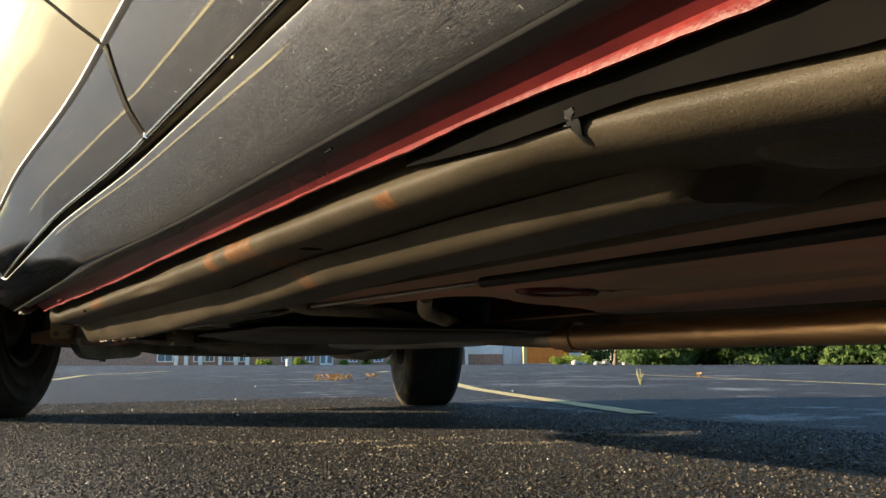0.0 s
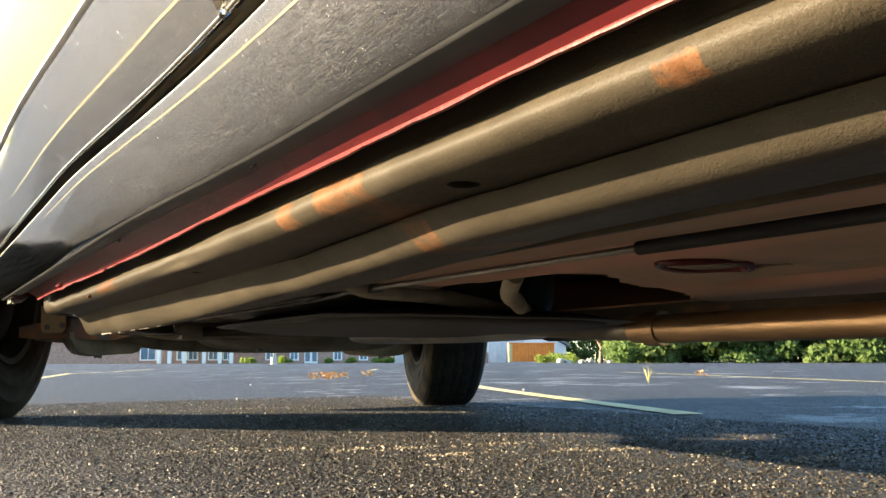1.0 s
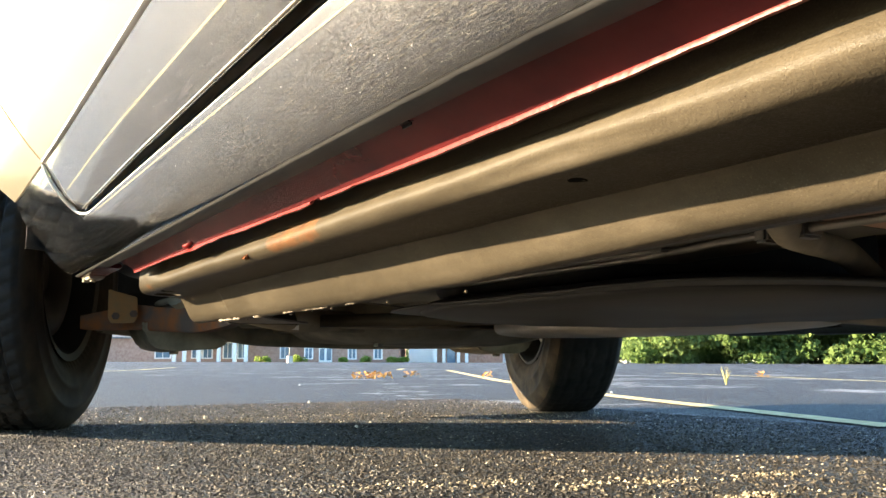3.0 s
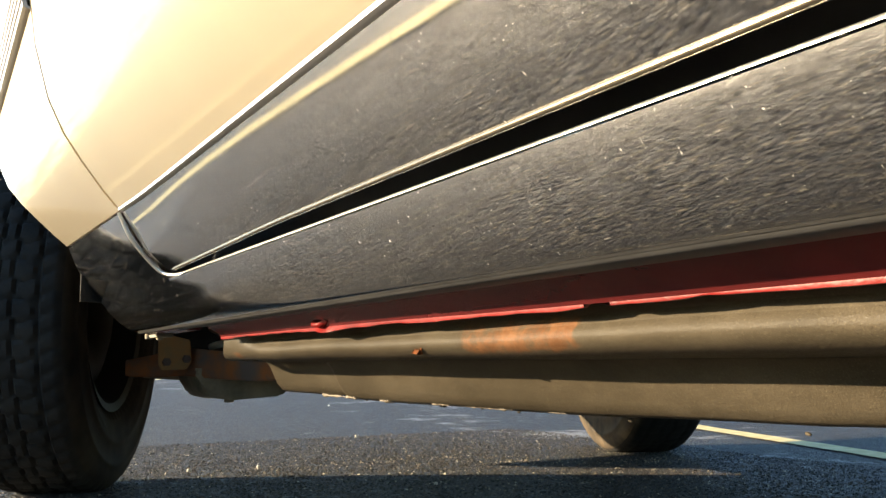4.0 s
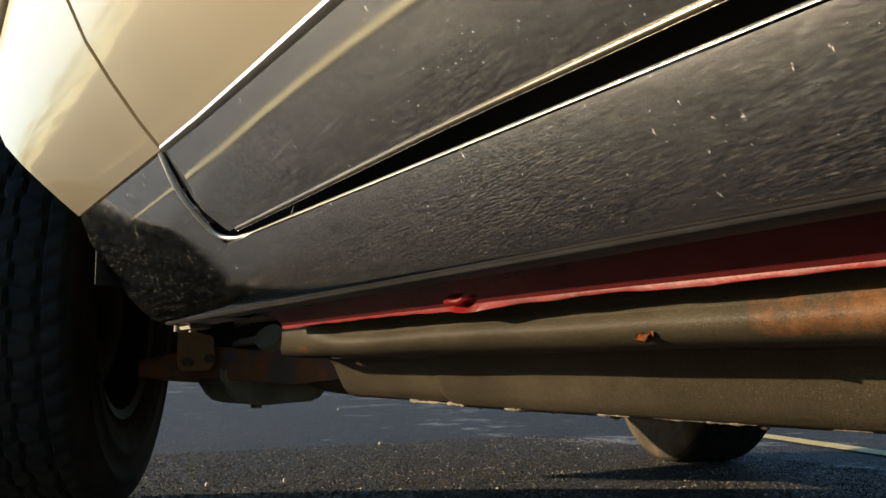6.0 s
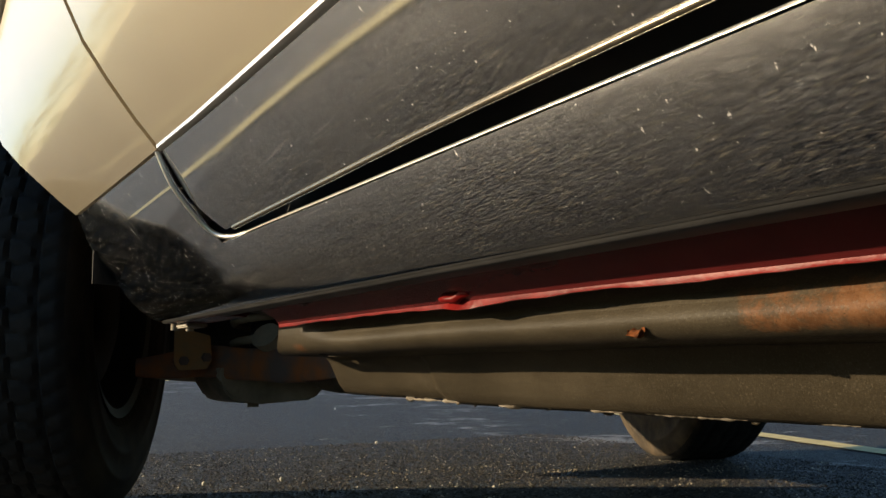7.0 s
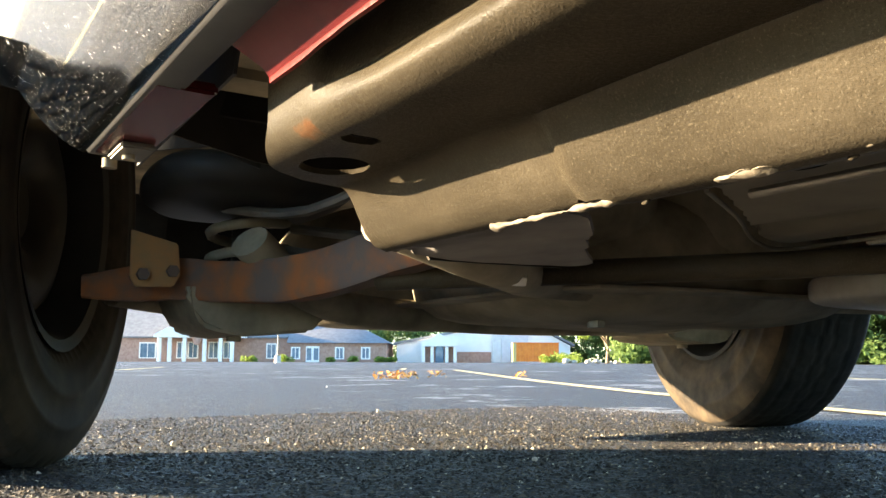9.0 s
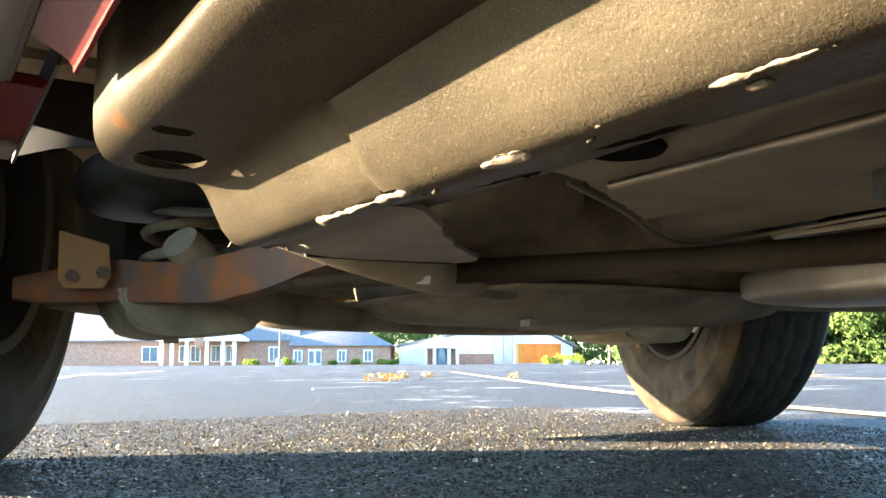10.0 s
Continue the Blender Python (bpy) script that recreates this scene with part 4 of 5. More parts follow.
part("tank_body", hull((0.60, 1.68, 0.215), (1.10, 2.15, 0.36), 4.0, 20, 3.0, 0.003), TANK, car, "dull black plastic tank")
part("guard_flange", hull((0.545, 1.485, 0.220), (1.115, 2.175, 0.226), 5, 20, 2.0, 0.002), TANK, car)
part("transmission", hull((0.88, 2.64, 0.225), (1.24, 3.05, 0.45), 3.0, 24, 5.0, 0.012), GREASE, car, "greasy dark transmission case")
pan = part("oil_pan", hull((0.78, 2.66, 0.192), (1.36, 3.18, 0.36), 4.0, 24, 7.0, 0.006), GREASE, car, "greasy dark oil pan")
part("oil_pan_flange", hull((0.76, 2.64, 0.222), (1.38, 3.20, 0.229), 8, 20, 2.0, 0.002), GREASE, pan)
part("drain_plug", tube([(0.90, 2.80, 0.187), (0.90, 2.80, 0.200)], 0.012, 6), STEEL, pan)
part("crossmember", tube(smooth_path([(0.52, 3.05, 0.30), (0.66, 3.10, 0.225), (0.9, 3.12, 0.212), (1.14, 3.12, 0.212), (1.38, 3.10, 0.225), (1.52, 3.05, 0.30)], 6), 0.032, 14, 0.75), GREASE, car, "dark steel front crossmember")
part("rear_crossmember", tube(smooth_path([(0.46, 2.56, 0.26), (0.60, 2.60, 0.235), (0.80, 2.74, 0.238), (1.24, 2.74, 0.238), (1.44, 2.60, 0.235), (1.58, 2.56, 0.26)], 6), 0.026, 14, 0.9), GREASE, car)
part("differential", hull((0.70, 3.20, 0.20), (1.10, 3.60, 0.42), 2.6, 20, 3.0, 0.01), GREASE, car, "dark cast front differential")
part("bell_housing", hull((0.68, 2.66, 0.27), (0.92, 3.0, 0.44), 4.0, 18, 8.0, 0.008), GREASE, car)
for x0, x1, z in ((0.56, 0.68, 0.30), (0.60, 0.82, 0.33), (0.50, 0.62, 0.35)):
    part("linkage_rod", tube(smooth_path([(x0, 3.1, z), ((x0 + x1) / 2, 2.95, z - 0.02), (x1, 2.75, z + 0.02)], 4), 0.007, 8), STEEL, car)


GUSSET = [(0.418, 2.465), (0.432, 2.500), (0.485, 2.506), (0.560, 2.500), (0.598, 2.494), (0.606, 2.482), (0.600, 2.462), (0.565, 2.422), (0.535, 2.392), (0.503, 2.355), (0.480, 2.322), (0.452, 2.300), (0.424, 2.30)]


def arm_bm():
    P = smooth_path([(0.352, 3.24, 0.245), (0.40, 3.21, 0.248), (0.454, 3.18, 0.256), (0.518, 3.10, 0.249), (0.560, 3.00, 0.247), (0.585, 2.90, 0.254), (0.604, 2.78, 0.268), (0.630, 2.62, 0.284)], 5)
    rows = []
    for i, p in enumerate(P):
        d = (P[min(i + 1, len(P) - 1)] - P[max(i - 1, 0)]).normalized()
        s = d.cross(Vector((0, 0, 1))).normalized()
        hh = 0.016 + 0.012 * min(1, i / 9)
        rows.append([p + s * a * 0.018 + Vector((0, 0, b * hh)) for a, b in ((1, 0.8), (0.8, 1), (-0.8, 1), (-1, 0.8), (-1, -0.8), (-0.8, -1), (0.8, -1), (1, -0.8))])
    return rough_up(capped(rows), 0.0015, 25)


def lump_bm():
    out = [(0.462, 0.235), (0.472, 0.214), (0.486, 0.190), (0.510, 0.181), (0.545, 0.1775), (0.645, 0.184), (0.662, 0.197), (0.676, 0.222), (0.680, 0.25), (0.465, 0.25)]
    return rough_up(prism(out, 3.13, 3.30, "y", 0.006), 0.002, 30)


for flip in (False, True):
    f = mirror if flip else (lambda bm: bm)
    a = part("lower_control_arm", f(arm_bm()), RUST, car, "rusty curved lower control arm")
    br = part("sensor_bracket", f(rough_up(prism([(0.386, 0.315), (0.448, 0.300), (0.4535, 0.258), (0.443, 0.241), (0.395, 0.240), (0.387, 0.252)], 3.128, 3.134, "y", 0.0015), 0.001, 40)), GOLDRUST, a, "golden rusty bolted bracket plate")
    for bx, bz in ((0.402, 0.256), (0.441, 0.262)):
        part("bolt", f(tube([(bx, 3.119, bz), (bx, 3.170, bz)], 0.0085, 6)), RUST, br)
    part("spring_seat", f(lump_bm()), GREASE, car, "dark pressed spring seat")
    part("seat_bolt", f(tube([(0.553, 3.2, 0.171), (0.553, 3.2, 0.190)], 0.011, 10)), GREASE, car)
    coil = [(0.56 + 0.055 * math.cos(k * 0.42), 3.17 + 0.055 * math.sin(k * 0.42), 0.27 + 0.0026 * k) for k in range(80)]
    part("coil_spring", f(tube(coil, 0.0075, 8)), GREASE, car, "dark coil spring")
    part("damper", f(tube([(0.56, 3.17, 0.22), (0.56, 3.17, 0.5)], 0.024, 14)), TANK, car)
    part("upper_arm_pan", f(hull((0.40, 2.96, 0.345), (0.68, 3.30, 0.42), 2.6, 16, 6.0, 0.008)), TANK, car, "dusty dark inner wheel housing")
    part("arm_leg", f(tube(smooth_path([(0.40, 3.30, 0.24), (0.52, 3.36, 0.232), (0.66, 3.42, 0.24)], 5), 0.022, 10, 0.8)), GREASE, car)
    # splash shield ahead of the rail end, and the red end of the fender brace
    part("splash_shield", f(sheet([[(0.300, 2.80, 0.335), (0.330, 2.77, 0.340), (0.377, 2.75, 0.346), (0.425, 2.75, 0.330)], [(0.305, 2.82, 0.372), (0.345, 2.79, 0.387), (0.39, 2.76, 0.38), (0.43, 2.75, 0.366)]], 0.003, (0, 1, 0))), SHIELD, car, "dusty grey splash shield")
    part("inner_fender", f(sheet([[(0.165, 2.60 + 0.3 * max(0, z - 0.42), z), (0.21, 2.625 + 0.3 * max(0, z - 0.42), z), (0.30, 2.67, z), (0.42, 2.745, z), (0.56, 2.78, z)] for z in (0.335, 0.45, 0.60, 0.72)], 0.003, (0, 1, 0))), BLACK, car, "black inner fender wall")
    fb = part("fender_brace", f(rough_up(box((0.246, 2.42, 0.293), (0.282, 2.605, 0.300), 0.002), 0.0012, 30)), RED, car, "red painted fender brace")
    part("brace_plate", f(box((0.256, 2.555, 0.288), (0.280, 2.600, 0.2925), 0.0015)), STEEL, fb)
    part("screw", f(tube([(0.266, 2.578, 0.2845), (0.266, 2.578, 0.290)], 0.0045, 10)), GREASE, fb)
    part("screw", f(tube([(0.262, 2.625, 0.287), (0.262, 2.625, 0.294)], 0.0055, 10)), GREASE, fb)
    part("brace_flange", f(sheet([[(0.283, 2.40, 0.300), (0.283, 2.63, 0.292)], [(0.287, 2.40, 0.335), (0.287, 2.63, 0.325)]], 0.002, (1, 0, 0))), PLASTIC, fb)
    part("wheel_house", f(sheet([[(x, AXLE + 0.60 * math.cos(a), 0.30 + 0.56 * math.sin(a)) for a in [0.12 + (math.pi - 0.24) * k / 16 for k in range(17)]] for x in (0.20, 0.36, 0.62)], 0.004)), BLACK, car, "black inner wheel arch liner")
    part("arch_lip", f(sheet([[(x, AXLE + 0.60 * math.cos(a), 0.30 + 0.56 * math.sin(a)) for a in [0.5 + 2.1 * k / 16 for k in range(17)]] for x in (0.072, 0.14, 0.21)], 0.004)), BLACK, car, "black rolled edge of the wheel arch")
    part("gusset", f(rough_up(pressed(GUSSET, 0.2185, 0.005, [(0.425, 0.065, 0.0035, 2.0, 2.7), (0.552, 0.018, -0.0015, 2.42, 2.49)], [(0.449, 2.486, 0.011)], 8), 0.0008, 14)), DUSTY, car, "grey-brown pressed gusset plate")
    part("gusset_wall", f(sheet([[(0.47, 2.500, 0.2185), (0.52, 2.500, 0.2185), (0.590, 2.490, 0.2185)], [(0.47, 2.53, 0.25), (0.52, 2.535, 0.26), (0.590, 2.525, 0.26)]], 0.003, (0, 1, 0))), UNDERCOAT, car)
part("bolt_head", tube([(0.614, 2.607, 0.2205), (0.634, 2.600, 0.2205)], 0.0078, 6), BRIGHT, car, "bright bolt head")

# upper shell: glass, roof, bonnet and ends
for flip in (False, True):
    f = mirror if flip else (lambda bm: bm)
    part("side_window", f(sheet([[(0.085, y, 1.04), (0.13, y, 1.25), (0.20, y - 0.02, 1.55)] for y in (-1.2, 0.3, 1.1, 1.95)], 0.005)), GLASS, car, "dark side window glass")
    for y in (-1.28, 0.31, 1.12, 2.0):
        part("pillar", f(tube([(0.083, y, 1.03), (0.13, y, 1.25), (0.21, y - 0.03, 1.58)], 0.03, 10)), GOLD, car)
part("roof", hull((0.17, -1.32, 1.54), (1.87, 1.75, 1.72), 5, 24, 1.0, 0.002), GOLD, car, "gold metallic roof")
part("windscreen", sheet([[(0.12, 2.42, 1.06), (1.02, 2.52, 1.07), (1.92, 2.42, 1.06)], [(0.22, 1.70, 1.60), (1.02, 1.74, 1.63), (1.82, 1.70, 1.60)]], 0.006), GLASS, car, "raked windscreen")
part("bonnet", hull((0.09, 2.30, 0.92), (1.95, 4.22, 1.12), 6, 24, 1.0, 0.002), GOLD, car, "gold metallic bonnet")
part("front_bumper", hull((0.06, 4.05, 0.42), (1.98, 4.36, 0.66), 6, 20, 2.0, 0.003), BRIGHT, car, "bright front bumper")
part("front_grille", hull((0.12, 4.08, 0.62), (1.92, 4.22, 0.98), 8, 16, 2.0, 0.002), BLACK, car, "black front grille")
part("rear_hatch", hull((0.08, -1.45, 0.55), (1.96, -1.28, 1.58), 8, 16, 2.0, 0.002), GOLD, car, "gold rear hatch")
part("rear_bumper", hull((0.06, -1.55, 0.42), (1.98, -1.30, 0.62), 6, 16, 2.0, 0.003), BRIGHT, car, "bright rear bumper")

# ---- the far side of the lot ----
# a frame whose y axis runs from the vehicle towards the buildings
FAR = Matrix.Translation((0.14, 1.96, 0)) @ Matrix.Rotation(radians(-31.88), 4, "Z")


def fx(p, d=110.0):
    """Metres to the right of that axis, at d metres along it, for a mark on the facade scale."""
    return (p - 784) * d / 1538.7


def fpart(name, bm, mat, parent, label=""):
    return part(name, moved(bm, FAR), mat, parent, label)


def fthing(name, x, y, label, category, group=""):
    e = empty(name, tuple(FAR @ Vector((x, y, 0))))
    return tagged(e, label, category, group)


def gable_roof(x0, x1, y0, y1, eave, ridge, over=0.4):
    """A ridge along x."""
    ym = (y0 + y1) / 2
    return prism([(y0 - over, eave), (ym, ridge), (y1 + over, eave), (y1 + over, eave + 0.2), (ym, ridge + 0.22), (y0 - over, eave + 0.2)], x0 - over, x1 + over, "x")


def window(parent, x, y, z0, z1, w, cols=2):
    win = fpart("window", box((x - w / 2 - 0.12, y - 0.10, z0 - 0.1), (x + w / 2 + 0.12, y + 0.02, z1 + 0.12), 0.0), WHITE, parent, "white framed window")
    for c in range(cols):
        a = x - w / 2 + w * c / cols + 0.05
        fpart("pane", box((a, y - 0.12, z0 + 0.04), (a + w / cols - 0.10, y - 0.09, z1 - 0.04), 0.0), PANE, win)


def church():
    D = 110.0
    b = fthing("church_building", fx(380), D + 6, "long brick church with grey shingle roof and white portico", "building")
    fpart("wall", box((fx(20), D, 0), (fx(520), D + 14, 2.95), 0), BRICK, b, "pinkish brick wall")
    fpart("wall", box((fx(520), D - 2, 0), (fx(684), D + 12, 2.35), 0), BRICK, b, "pinkish brick wall")
    fpart("roof", gable_roof(fx(20), fx(518), D, D + 14, 2.95, 8.6), SHINGLE, b, "grey shingle roof")
    x0, x1 = fx(512), fx(690)
    hip = bmesh.new()
    vs = [hip.verts.new(p) for p in ((x0, D - 2.5, 2.35), (x1, D - 2.5, 2.35), (x1, D + 12.5, 2.35), (x0, D + 12.5, 2.35), (x0, D + 5, 5.9), (x1 - 7.0, D + 5, 5.9))]
    for q in ((0, 1, 5, 4), (1, 2, 5), (2, 3, 4, 5), (3, 0, 4), (3, 2, 1, 0)):
        hip.faces.new([vs[i] for i in q])
    fpart("roof", hip, SHINGLE, b, "grey shingle roof")
    po = fpart("portico", prism([(fx(278, 107.0), 2.95), (fx(428, 107.0), 2.95), (fx(428, 107.0), 3.25), (fx(352, 107.0), 5.9), (fx(278, 107.0), 3.25)], D - 4.5, D + 3, "y"), WHITE, b, "white gabled portico")
    for p in (287, 305, 331, 366, 394, 414):
        fpart("column", box((fx(p, 107.0) - 0.22, D - 4.3, 0), (fx(p, 107.0) + 0.22, D - 3.86, 2.95), 0.05), WHITE, po, "square white column")
    fpart("arch_niche", hull((fx(345, 107.0), D - 4.62, 2.0), (fx(362, 107.0), D - 4.3, 4.7), 2.6, 12, 1, 0.0), BRICK, po, "brown arched niche")
    for p in (322, 342, 378, 404):
        window(b, fx(p), D, 0.5, 2.4, 1.1)
    for p in (262,):
        window(b, fx(p), D, 0.5, 2.3, 1.9, 2)
    for p in (480,):
        window(b, fx(p), D, 0.5, 2.2, 1.1)
    for p in (527, 603, 648):
        window(b, fx(p), D - 2, 0.45, 1.75, 0.9)
    d = fpart("door", box((fx(545), D - 2.12, 0), (fx(568), D - 2.0, 1.95), 0), WHITE, b, "white double door")
    for p in (550.5, 562.5):
        fpart("pane", box((fx(p) - 0.28, D - 2.16, 0.25), (fx(p) + 0.28, D - 2.1, 1.7), 0), PANE, d)


def hall():
    D = 112.0
    b = fthing("white_hall", fx(850, 112), D + 8, "white gabled hall with arched porch and pale grey panels", "building")
    fpart("wall", prism([(fx(700, 112), 0), (fx(1005, 112), 0), (fx(1005, 112), 2.2), (fx(930, 112), 5.1), (fx(905, 112), 5.2), (fx(700, 112), 2.3)], D, D + 20, "y"), WHITE, b, "white wall with a low gable")
    fpart("roof", prism([(fx(694, 112), 2.2), (fx(905, 112), 5.22), (fx(930, 112), 5.12), (fx(1012, 112), 2.1), (fx(1012, 112), 2.35), (fx(930, 112), 5.4), (fx(905, 112), 5.5), (fx(694, 112), 2.5)], D - 0.5, D + 20.5, "y"), SHINGLE, b, "thin grey roof edge")
    fpart("base_course", box((fx(800, 112), D - 0.15, 0), (fx(866, 112), D, 1.35), 0), BRICK, b, "brick base course")
    for k in range(4):
        p = 868 + 15.8 * k
        fpart("panel", box((fx(p, 112), D - 0.3, 0), (fx(p + 15.3, 112), D - 0.1, 4.85), 0.03), METALWALL, b, "pale grey ribbed panel")
    po = fpart("porch", prism([(fx(745, 112), 2.0), (fx(805, 112), 2.0), (fx(805, 112), 2.3), (fx(775, 112), 3.6), (fx(745, 112), 2.3)], D - 4, D, "y"), WHITE, b, "white gabled porch")
    for p in (748, 763, 788, 802):
        fpart("column", box((fx(p, 112) - 0.2, D - 3.9, 0), (fx(p, 112) + 0.2, D - 3.5, 2.0), 0.03), WHITE, po)
    fpart("wall_panel", box((fx(750, 112), D - 0.2, 0), (fx(800, 112), D - 0.05, 2.0), 0), BRICK, po)
    fpart("arched_window", hull((fx(768, 112), D - 3.7, -1.0), (fx(783, 112), D - 3.4, 2.5), 2.4, 12, 1, 0.0), PANE, po, "arched dark window")


def container():
    D = 106.0
    c = fthing("shipping_container", fx(945, 106), D + 1.2, "bright orange corrugated container standing on the lot", "container")
    rows = []
    n = 60
    for z in (0.15, 2.35):
        rows.append([(fx(910, 106) + (fx(985, 106) - fx(910, 106)) * k / n, D + (0.05 if (k // 2) % 2 else 0), z) for k in range(n + 1)])
    fpart("side", sheet(rows, 2.3, (0, 1, 0)), ORANGE, c, "orange corrugated side")
    fpart("end", box((fx(904, 106), D - 0.05, 0.12), (fx(910, 106), D + 2.3, 2.4), 0.02), YELLOW, c, "yellow end frame")
    fpart("top_rail", box((fx(905, 106), D - 0.06, 2.33), (fx(986, 106), D + 2.3, 2.45), 0.02), ORANGE, c)


def leaf_cloud(spots, size, per, seed):
    """Many small tilted leaf cards scattered through balls (centre, radius)."""
    rnd = np.random.default_rng(seed)
    n = len(spots) * per
    c = np.repeat(np.array([q[0] for q in spots], float), per, axis=0)
    r = np.repeat(np.array([q[1] for q in spots], float), per)[:, None]

    def unit(v):
        return v / np.linalg.norm(v, axis=1, keepdims=True)
    p = c + unit(rnd.normal(size=(n, 3))) * r * (0.35 + 0.65 * rnd.random((n, 1)) ** 0.5) * np.array((1, 1, 0.8))
    a = unit(rnd.normal(size=(n, 3)))
    b = unit(np.cross(a, rnd.normal(size=(n, 3))))
    k = size * (0.6 + 0.8 * rnd.random((n, 1)))
    ok = p[:, 2] > 0.05
    p, a, b, k = p[ok], a[ok] * k[ok], b[ok] * k[ok], k[ok]
    V = np.stack([p - a - b * 0.45, p + a * 0.2 - b * 0.6, p + a + b * 0.35, p - a * 0.3 + b * 0.6], axis=1).reshape(-1, 3)
    me = bpy.data.meshes.new("leaves")
    me.from_pydata(V.tolist(), [], np.arange(len(V)).reshape(-1, 4).tolist())
    return me


def leafy(name, me, mat, parent=None):
    me.materials.append(mat)
    ob = new(name, me)
    WORLD[ob.name] = Matrix()
    if parent:
        ob.parent = parent
        ob.matrix_parent_inverse = WORLD[parent.name].inverted()
    return ob


def tree(px, D, h, spread, seed, label):
    rnd = random.Random(seed)
    at = FAR @ Vector(((px - 784) / 1539 * D, D, 0))
    t = empty("tree", tuple(at))
    tagged(t, label, "tree")
    bm = tube(smooth_path([at, at + Vector((0.1, 0, h * 0.2)), at + Vector((0, 0.1, h * 0.45)), at + Vector((0.2, 0, h * 0.8))], 4), [0.22 - 0.014 * k for k in range(13)], 10)
    trunk = part("trunk", bm, BARK, t, "pale forked trunk")
    spots = []
    for k in range(9):
        a = rnd.random() * 6.28
        e = at + Vector((math.cos(a) * spread * rnd.uniform(0.4, 0.9), math.sin(a) * spread * rnd.uniform(0.4, 0.9), h * rnd.uniform(0.42, 0.9)))
        b = at + Vector((0.05, 0.05, h * rnd.uniform(0.18, 0.4)))
        part("limb", tube(smooth_path([b, b.lerp(e, 0.5) + Vector((0, 0, 0.2)), e], 4), [0.10 - 0.009 * i for i in range(9)], 7), BARK, trunk)
        for _ in range(4):
            spots.append((tuple(e + Vector((rnd.uniform(-1, 1), rnd.uniform(-1, 1), rnd.uniform(-0.5, 0.9))) * spread * 0.35), spread * rnd.uniform(0.2, 0.36)))
    leafy("crown", leaf_cloud(spots, 0.11, 260, seed), LEAF, t)["label"] = "loose light green crown"


def woods(name, a0, a1, d0, d1, h, seed, label, n=420, per=60):
    """A belt of trees between two bearings (degrees right of straight ahead along the vehicle)."""
    rnd = random.Random(seed)
    spots = []
    for k in range(n):
        a = radians(a0 + (a1 - a0) * rnd.random())
        d = d0 + (d1 - d0) * rnd.random()
        top = h * (0.75 + 0.35 * noise.noise(Vector((a * 40, seed, 0))) + 0.15 * rnd.random())
        z = top * rnd.random() ** 0.75
        spots.append(((d * math.sin(a), d * math.cos(a), z), rnd.uniform(0.7, 1.7) * h / 9))
    ob = leafy(name, leaf_cloud(spots, 0.19 * h / 9, per, seed), LEAF_DARK)
    tagged(ob, label, "woods", kind="stuff")


church()
hall()
container()
tree(1070, 85, 8.0, 3.4, 4, "small spreading tree with light green leaves")
tree(1180, 92, 7.0, 3.0, 5, "slender tree with light green leaves")
woods("far_woods", 36, 47, 150, 170, 12, 1, "dark green woods behind the buildings", 300, 110)
woods("far_woods", 15, 36, 150, 170, 11, 2, "dark green woods behind the buildings", 340, 110)
woods("edge_woods", 42.5, 78, 78, 92, 9, 3, "dense green woods along the edge of the lot", 1700, 190)
woods("side_woods", -172, -8, 70, 84, 7, 6, "green woods on the open side of the lot", 1300, 40)
for p, d, r in ((966, 100, 1.0), (984, 100, 1.3), (1008, 98, 1.2), (1110, 84, 1.2), (1128, 84, 1.0), (440, 104, 0.9), (505, 104, 0.9), (585, 105, 0.8), (625, 105, 0.8), (670, 105, 0.8), (690, 105, 0.7)):
    at = FAR @ Vector(((p - 784) / 1539 * d, d, 0))
    b = leafy("bush", leaf_cloud([(tuple(at + Vector((random.uniform(-r, r) * 0.6, random.uniform(-r, r) * 0.6, r * random.uniform(0.2, 0.6)))), r * 0.55) for _ in range(7)], 0.10, 90, p), LEAF)
    tagged(b, "clipped green bush at the edge of the lot", "bush", "bushes along the lot")
for p, d, r in ((998, 95, 0.45), (1012, 95, 0.3), (1036, 92, 0.3), (1052, 92, 0.35), (1086, 90, 0.3)):
    bm = bmesh.new()
    bmesh.ops.create_icosphere(bm, subdivisions=2, radius=r)
    at = FAR @ Vector(((p - 784) / 1539 * d, d, r * 0.4))
    ob = part("boulder", rough_up(moved(bm, Matrix.Translation(at) @ Matrix.Diagonal((1.3, 1, 0.75, 1))), 0.12, 2.5, p), STONE)
    tagged(ob, "pale rounded boulder at the lot's edge", "boulder", "boulders")
lp = fthing("lamp_post", fx(491, 60), 60, "slim lamp post on a pale round footing", "lamp post")
fpart("footing", tube([(fx(491, 60), 60, 0), (fx(491, 60), 60, 0.5)], 0.22, 14), STONE, lp, "pale concrete footing")
fpart("pole", tube([(fx(491, 60), 60, 0.5), (fx(491, 60), 60, 6)], [0.05, 0.04], 10), STEEL, lp)
fpart("lamp_head", box((fx(491, 60) - 0.5, 59.85, 5.95), (fx(491, 60) + 0.1, 60.15, 6.1), 0.03), STEEL, lp)


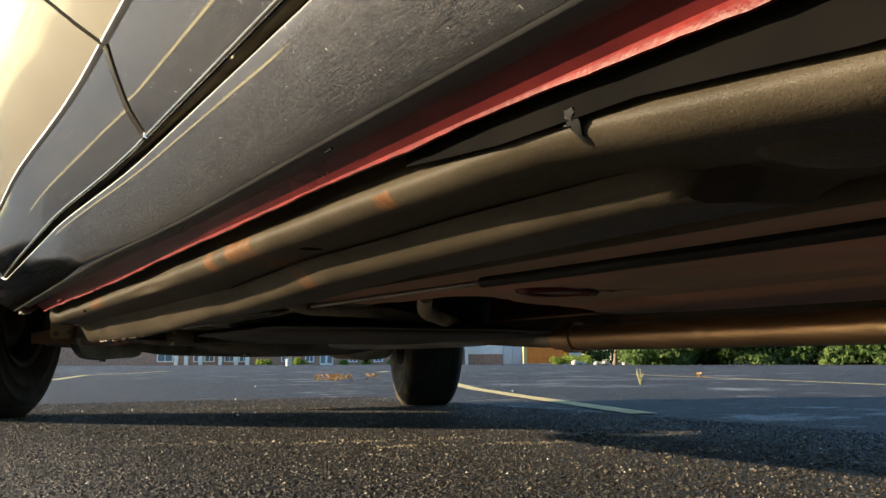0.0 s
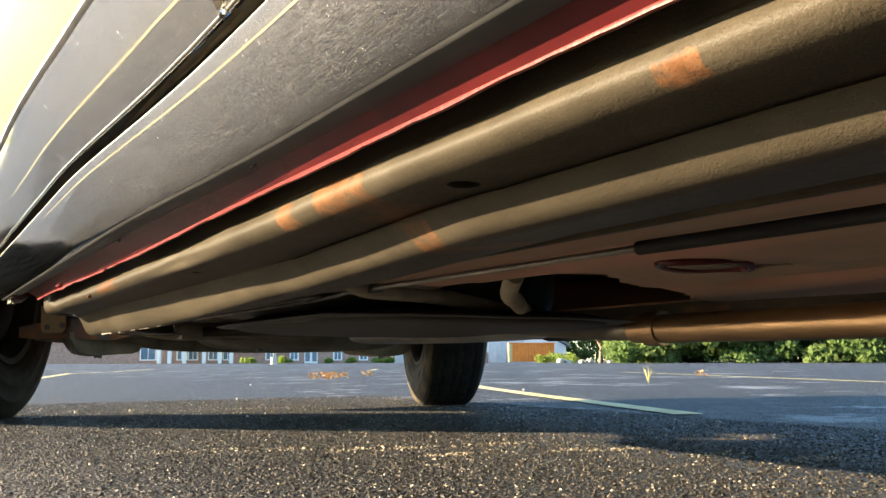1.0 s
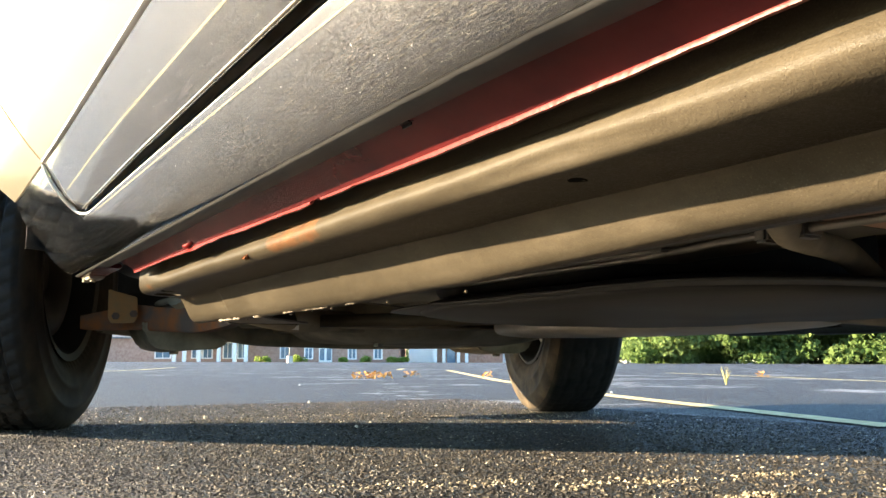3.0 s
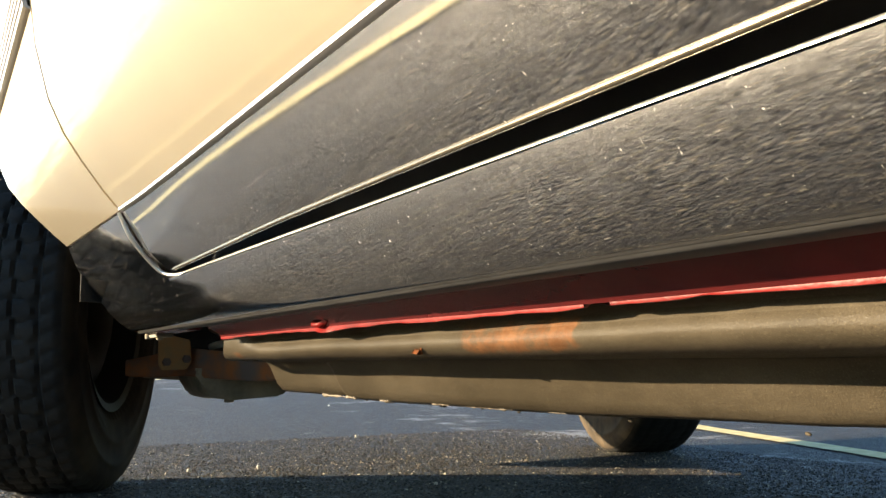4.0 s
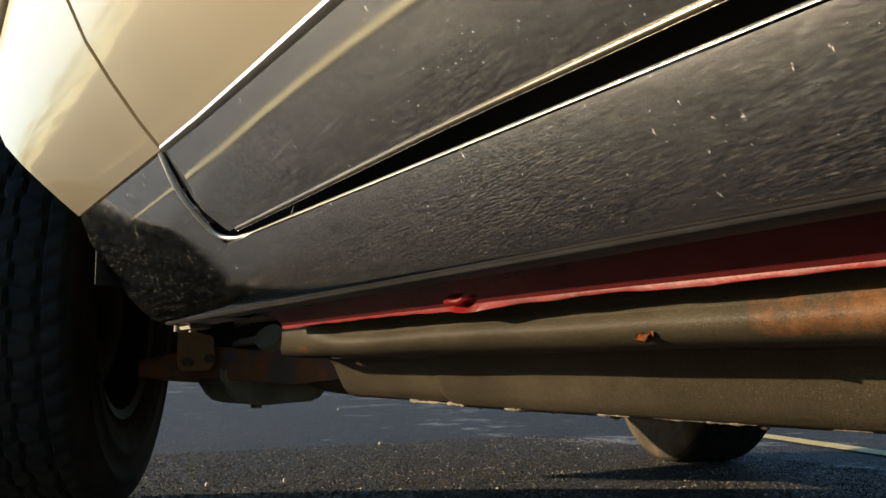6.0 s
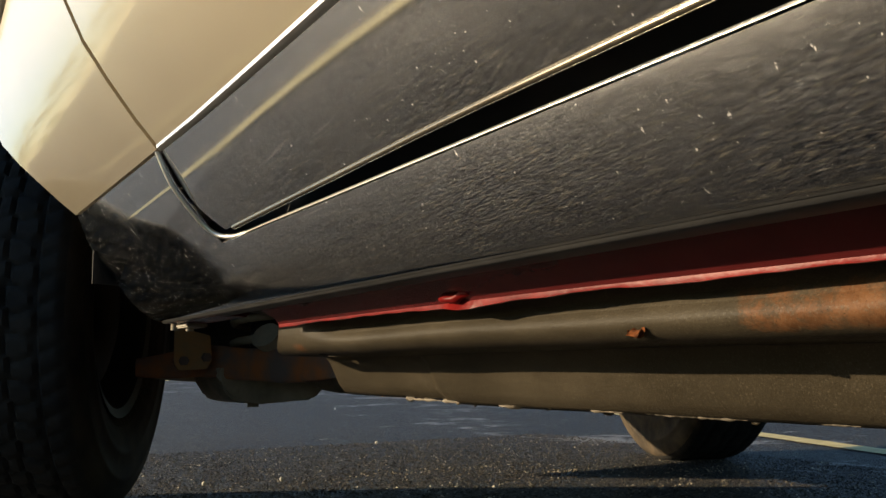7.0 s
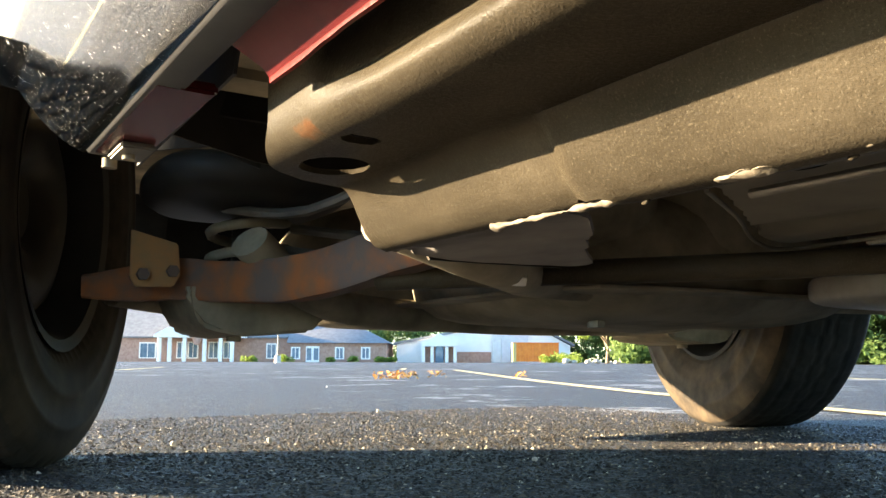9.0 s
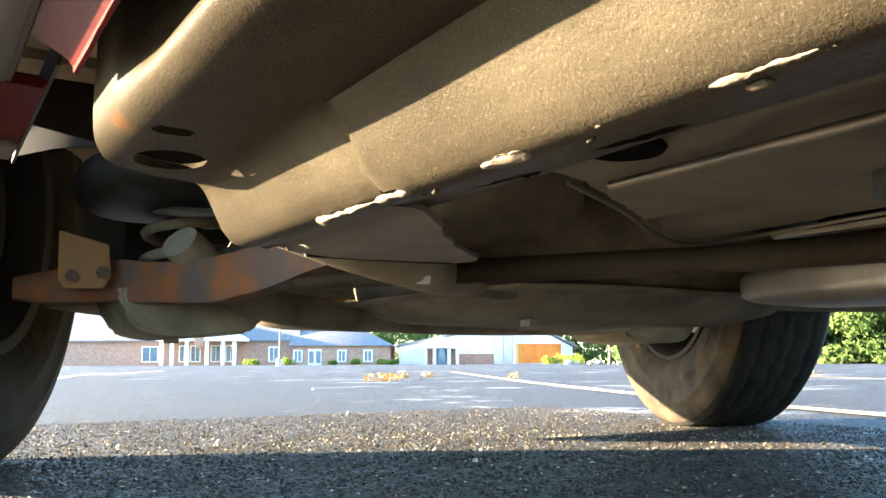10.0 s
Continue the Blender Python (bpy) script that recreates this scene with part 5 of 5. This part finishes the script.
# ---- small things on the asphalt ----
def leaf_heap(at, r, n, seed):
    rnd = random.Random(seed)
    bm = bmesh.new()
    for _ in range(n):
        a, d = rnd.random() * 6.28, r * rnd.random() ** 0.7
        p = Vector(at) + Vector((math.cos(a) * d * 1.3, math.sin(a) * d * 0.8, 0.012 + rnd.random() * 0.05))
        k = rnd.uniform(0.012, 0.028)
        m = Matrix.Translation(p) @ Euler((rnd.uniform(-0.9, 0.9), rnd.uniform(-0.9, 0.9), rnd.random() * 6)).to_matrix().to_4x4()
        vs = [bm.verts.new(m @ Vector(q)) for q in ((-k, 0, 0), (-0.3 * k, 0.5 * k, 0.15 * k), (k, 0, 0), (-0.3 * k, -0.5 * k, 0.15 * k))]
        bm.faces.new(vs)
    ob = part("leaf_litter", bm, DRYLEAF, smooth=False)
    tagged(ob, "small drift of dry orange leaves on asphalt", "dry leaves", kind="stuff")


def weed(at, h, seed):
    rnd = random.Random(seed)
    w = empty("weed", at)
    tagged(w, "sparse yellowed weed growing from a crack", "weed")
    for _ in range(11):
        a = rnd.random() * 6.28
        k = h * rnd.uniform(0.5, 1.0)
        top = Vector(at) + Vector((math.cos(a) * k * 0.35, math.sin(a) * k * 0.35, k))
        mid = Vector(at).lerp(top, 0.5) + Vector((0, 0, k * 0.08))
        part("blade", tube([at, mid, top], [0.003, 0.0025, 0.0006], 5), WEEDM, w)


WEEDM = plain("dry_weed", (0.30, 0.27, 0.10), (0.42, 0.38, 0.16), 0.8, 0, 20, 80, 0.2, 0.001)
leaf_heap((3.42, 7.95, 0), 0.15, 110, 1)
leaf_heap((3.95, 8.2, 0), 0.07, 20, 2)
leaf_heap((4.5, 7.8, 0), 0.06, 14, 3)
leaf_heap((7.2, 6.9, 0), 0.07, 20, 4)
leaf_heap((1.6, 15.5, 0), 0.3, 40, 5)
weed((4.78, 5.24, 0), 0.14, 1)
for k, (x, y, r) in enumerate(((0.700, 3.43, 0.006), (0.54, 3.46, 0.005), (1.29, 4.15, 0.005), (0.93, 2.97, 0.004), (2.1, 6.3, 0.007), (3.0, 4.4, 0.006))):
    bm = bmesh.new()
    bmesh.ops.create_icosphere(bm, subdivisions=2, radius=r)
    ob = part("pebble", rough_up(moved(bm, Matrix.Translation((x, y, r * 0.7))), r * 0.4, 90, k), STONE)
    tagged(ob, "small pale pebble on asphalt", "pebble", "pebbles on the asphalt")
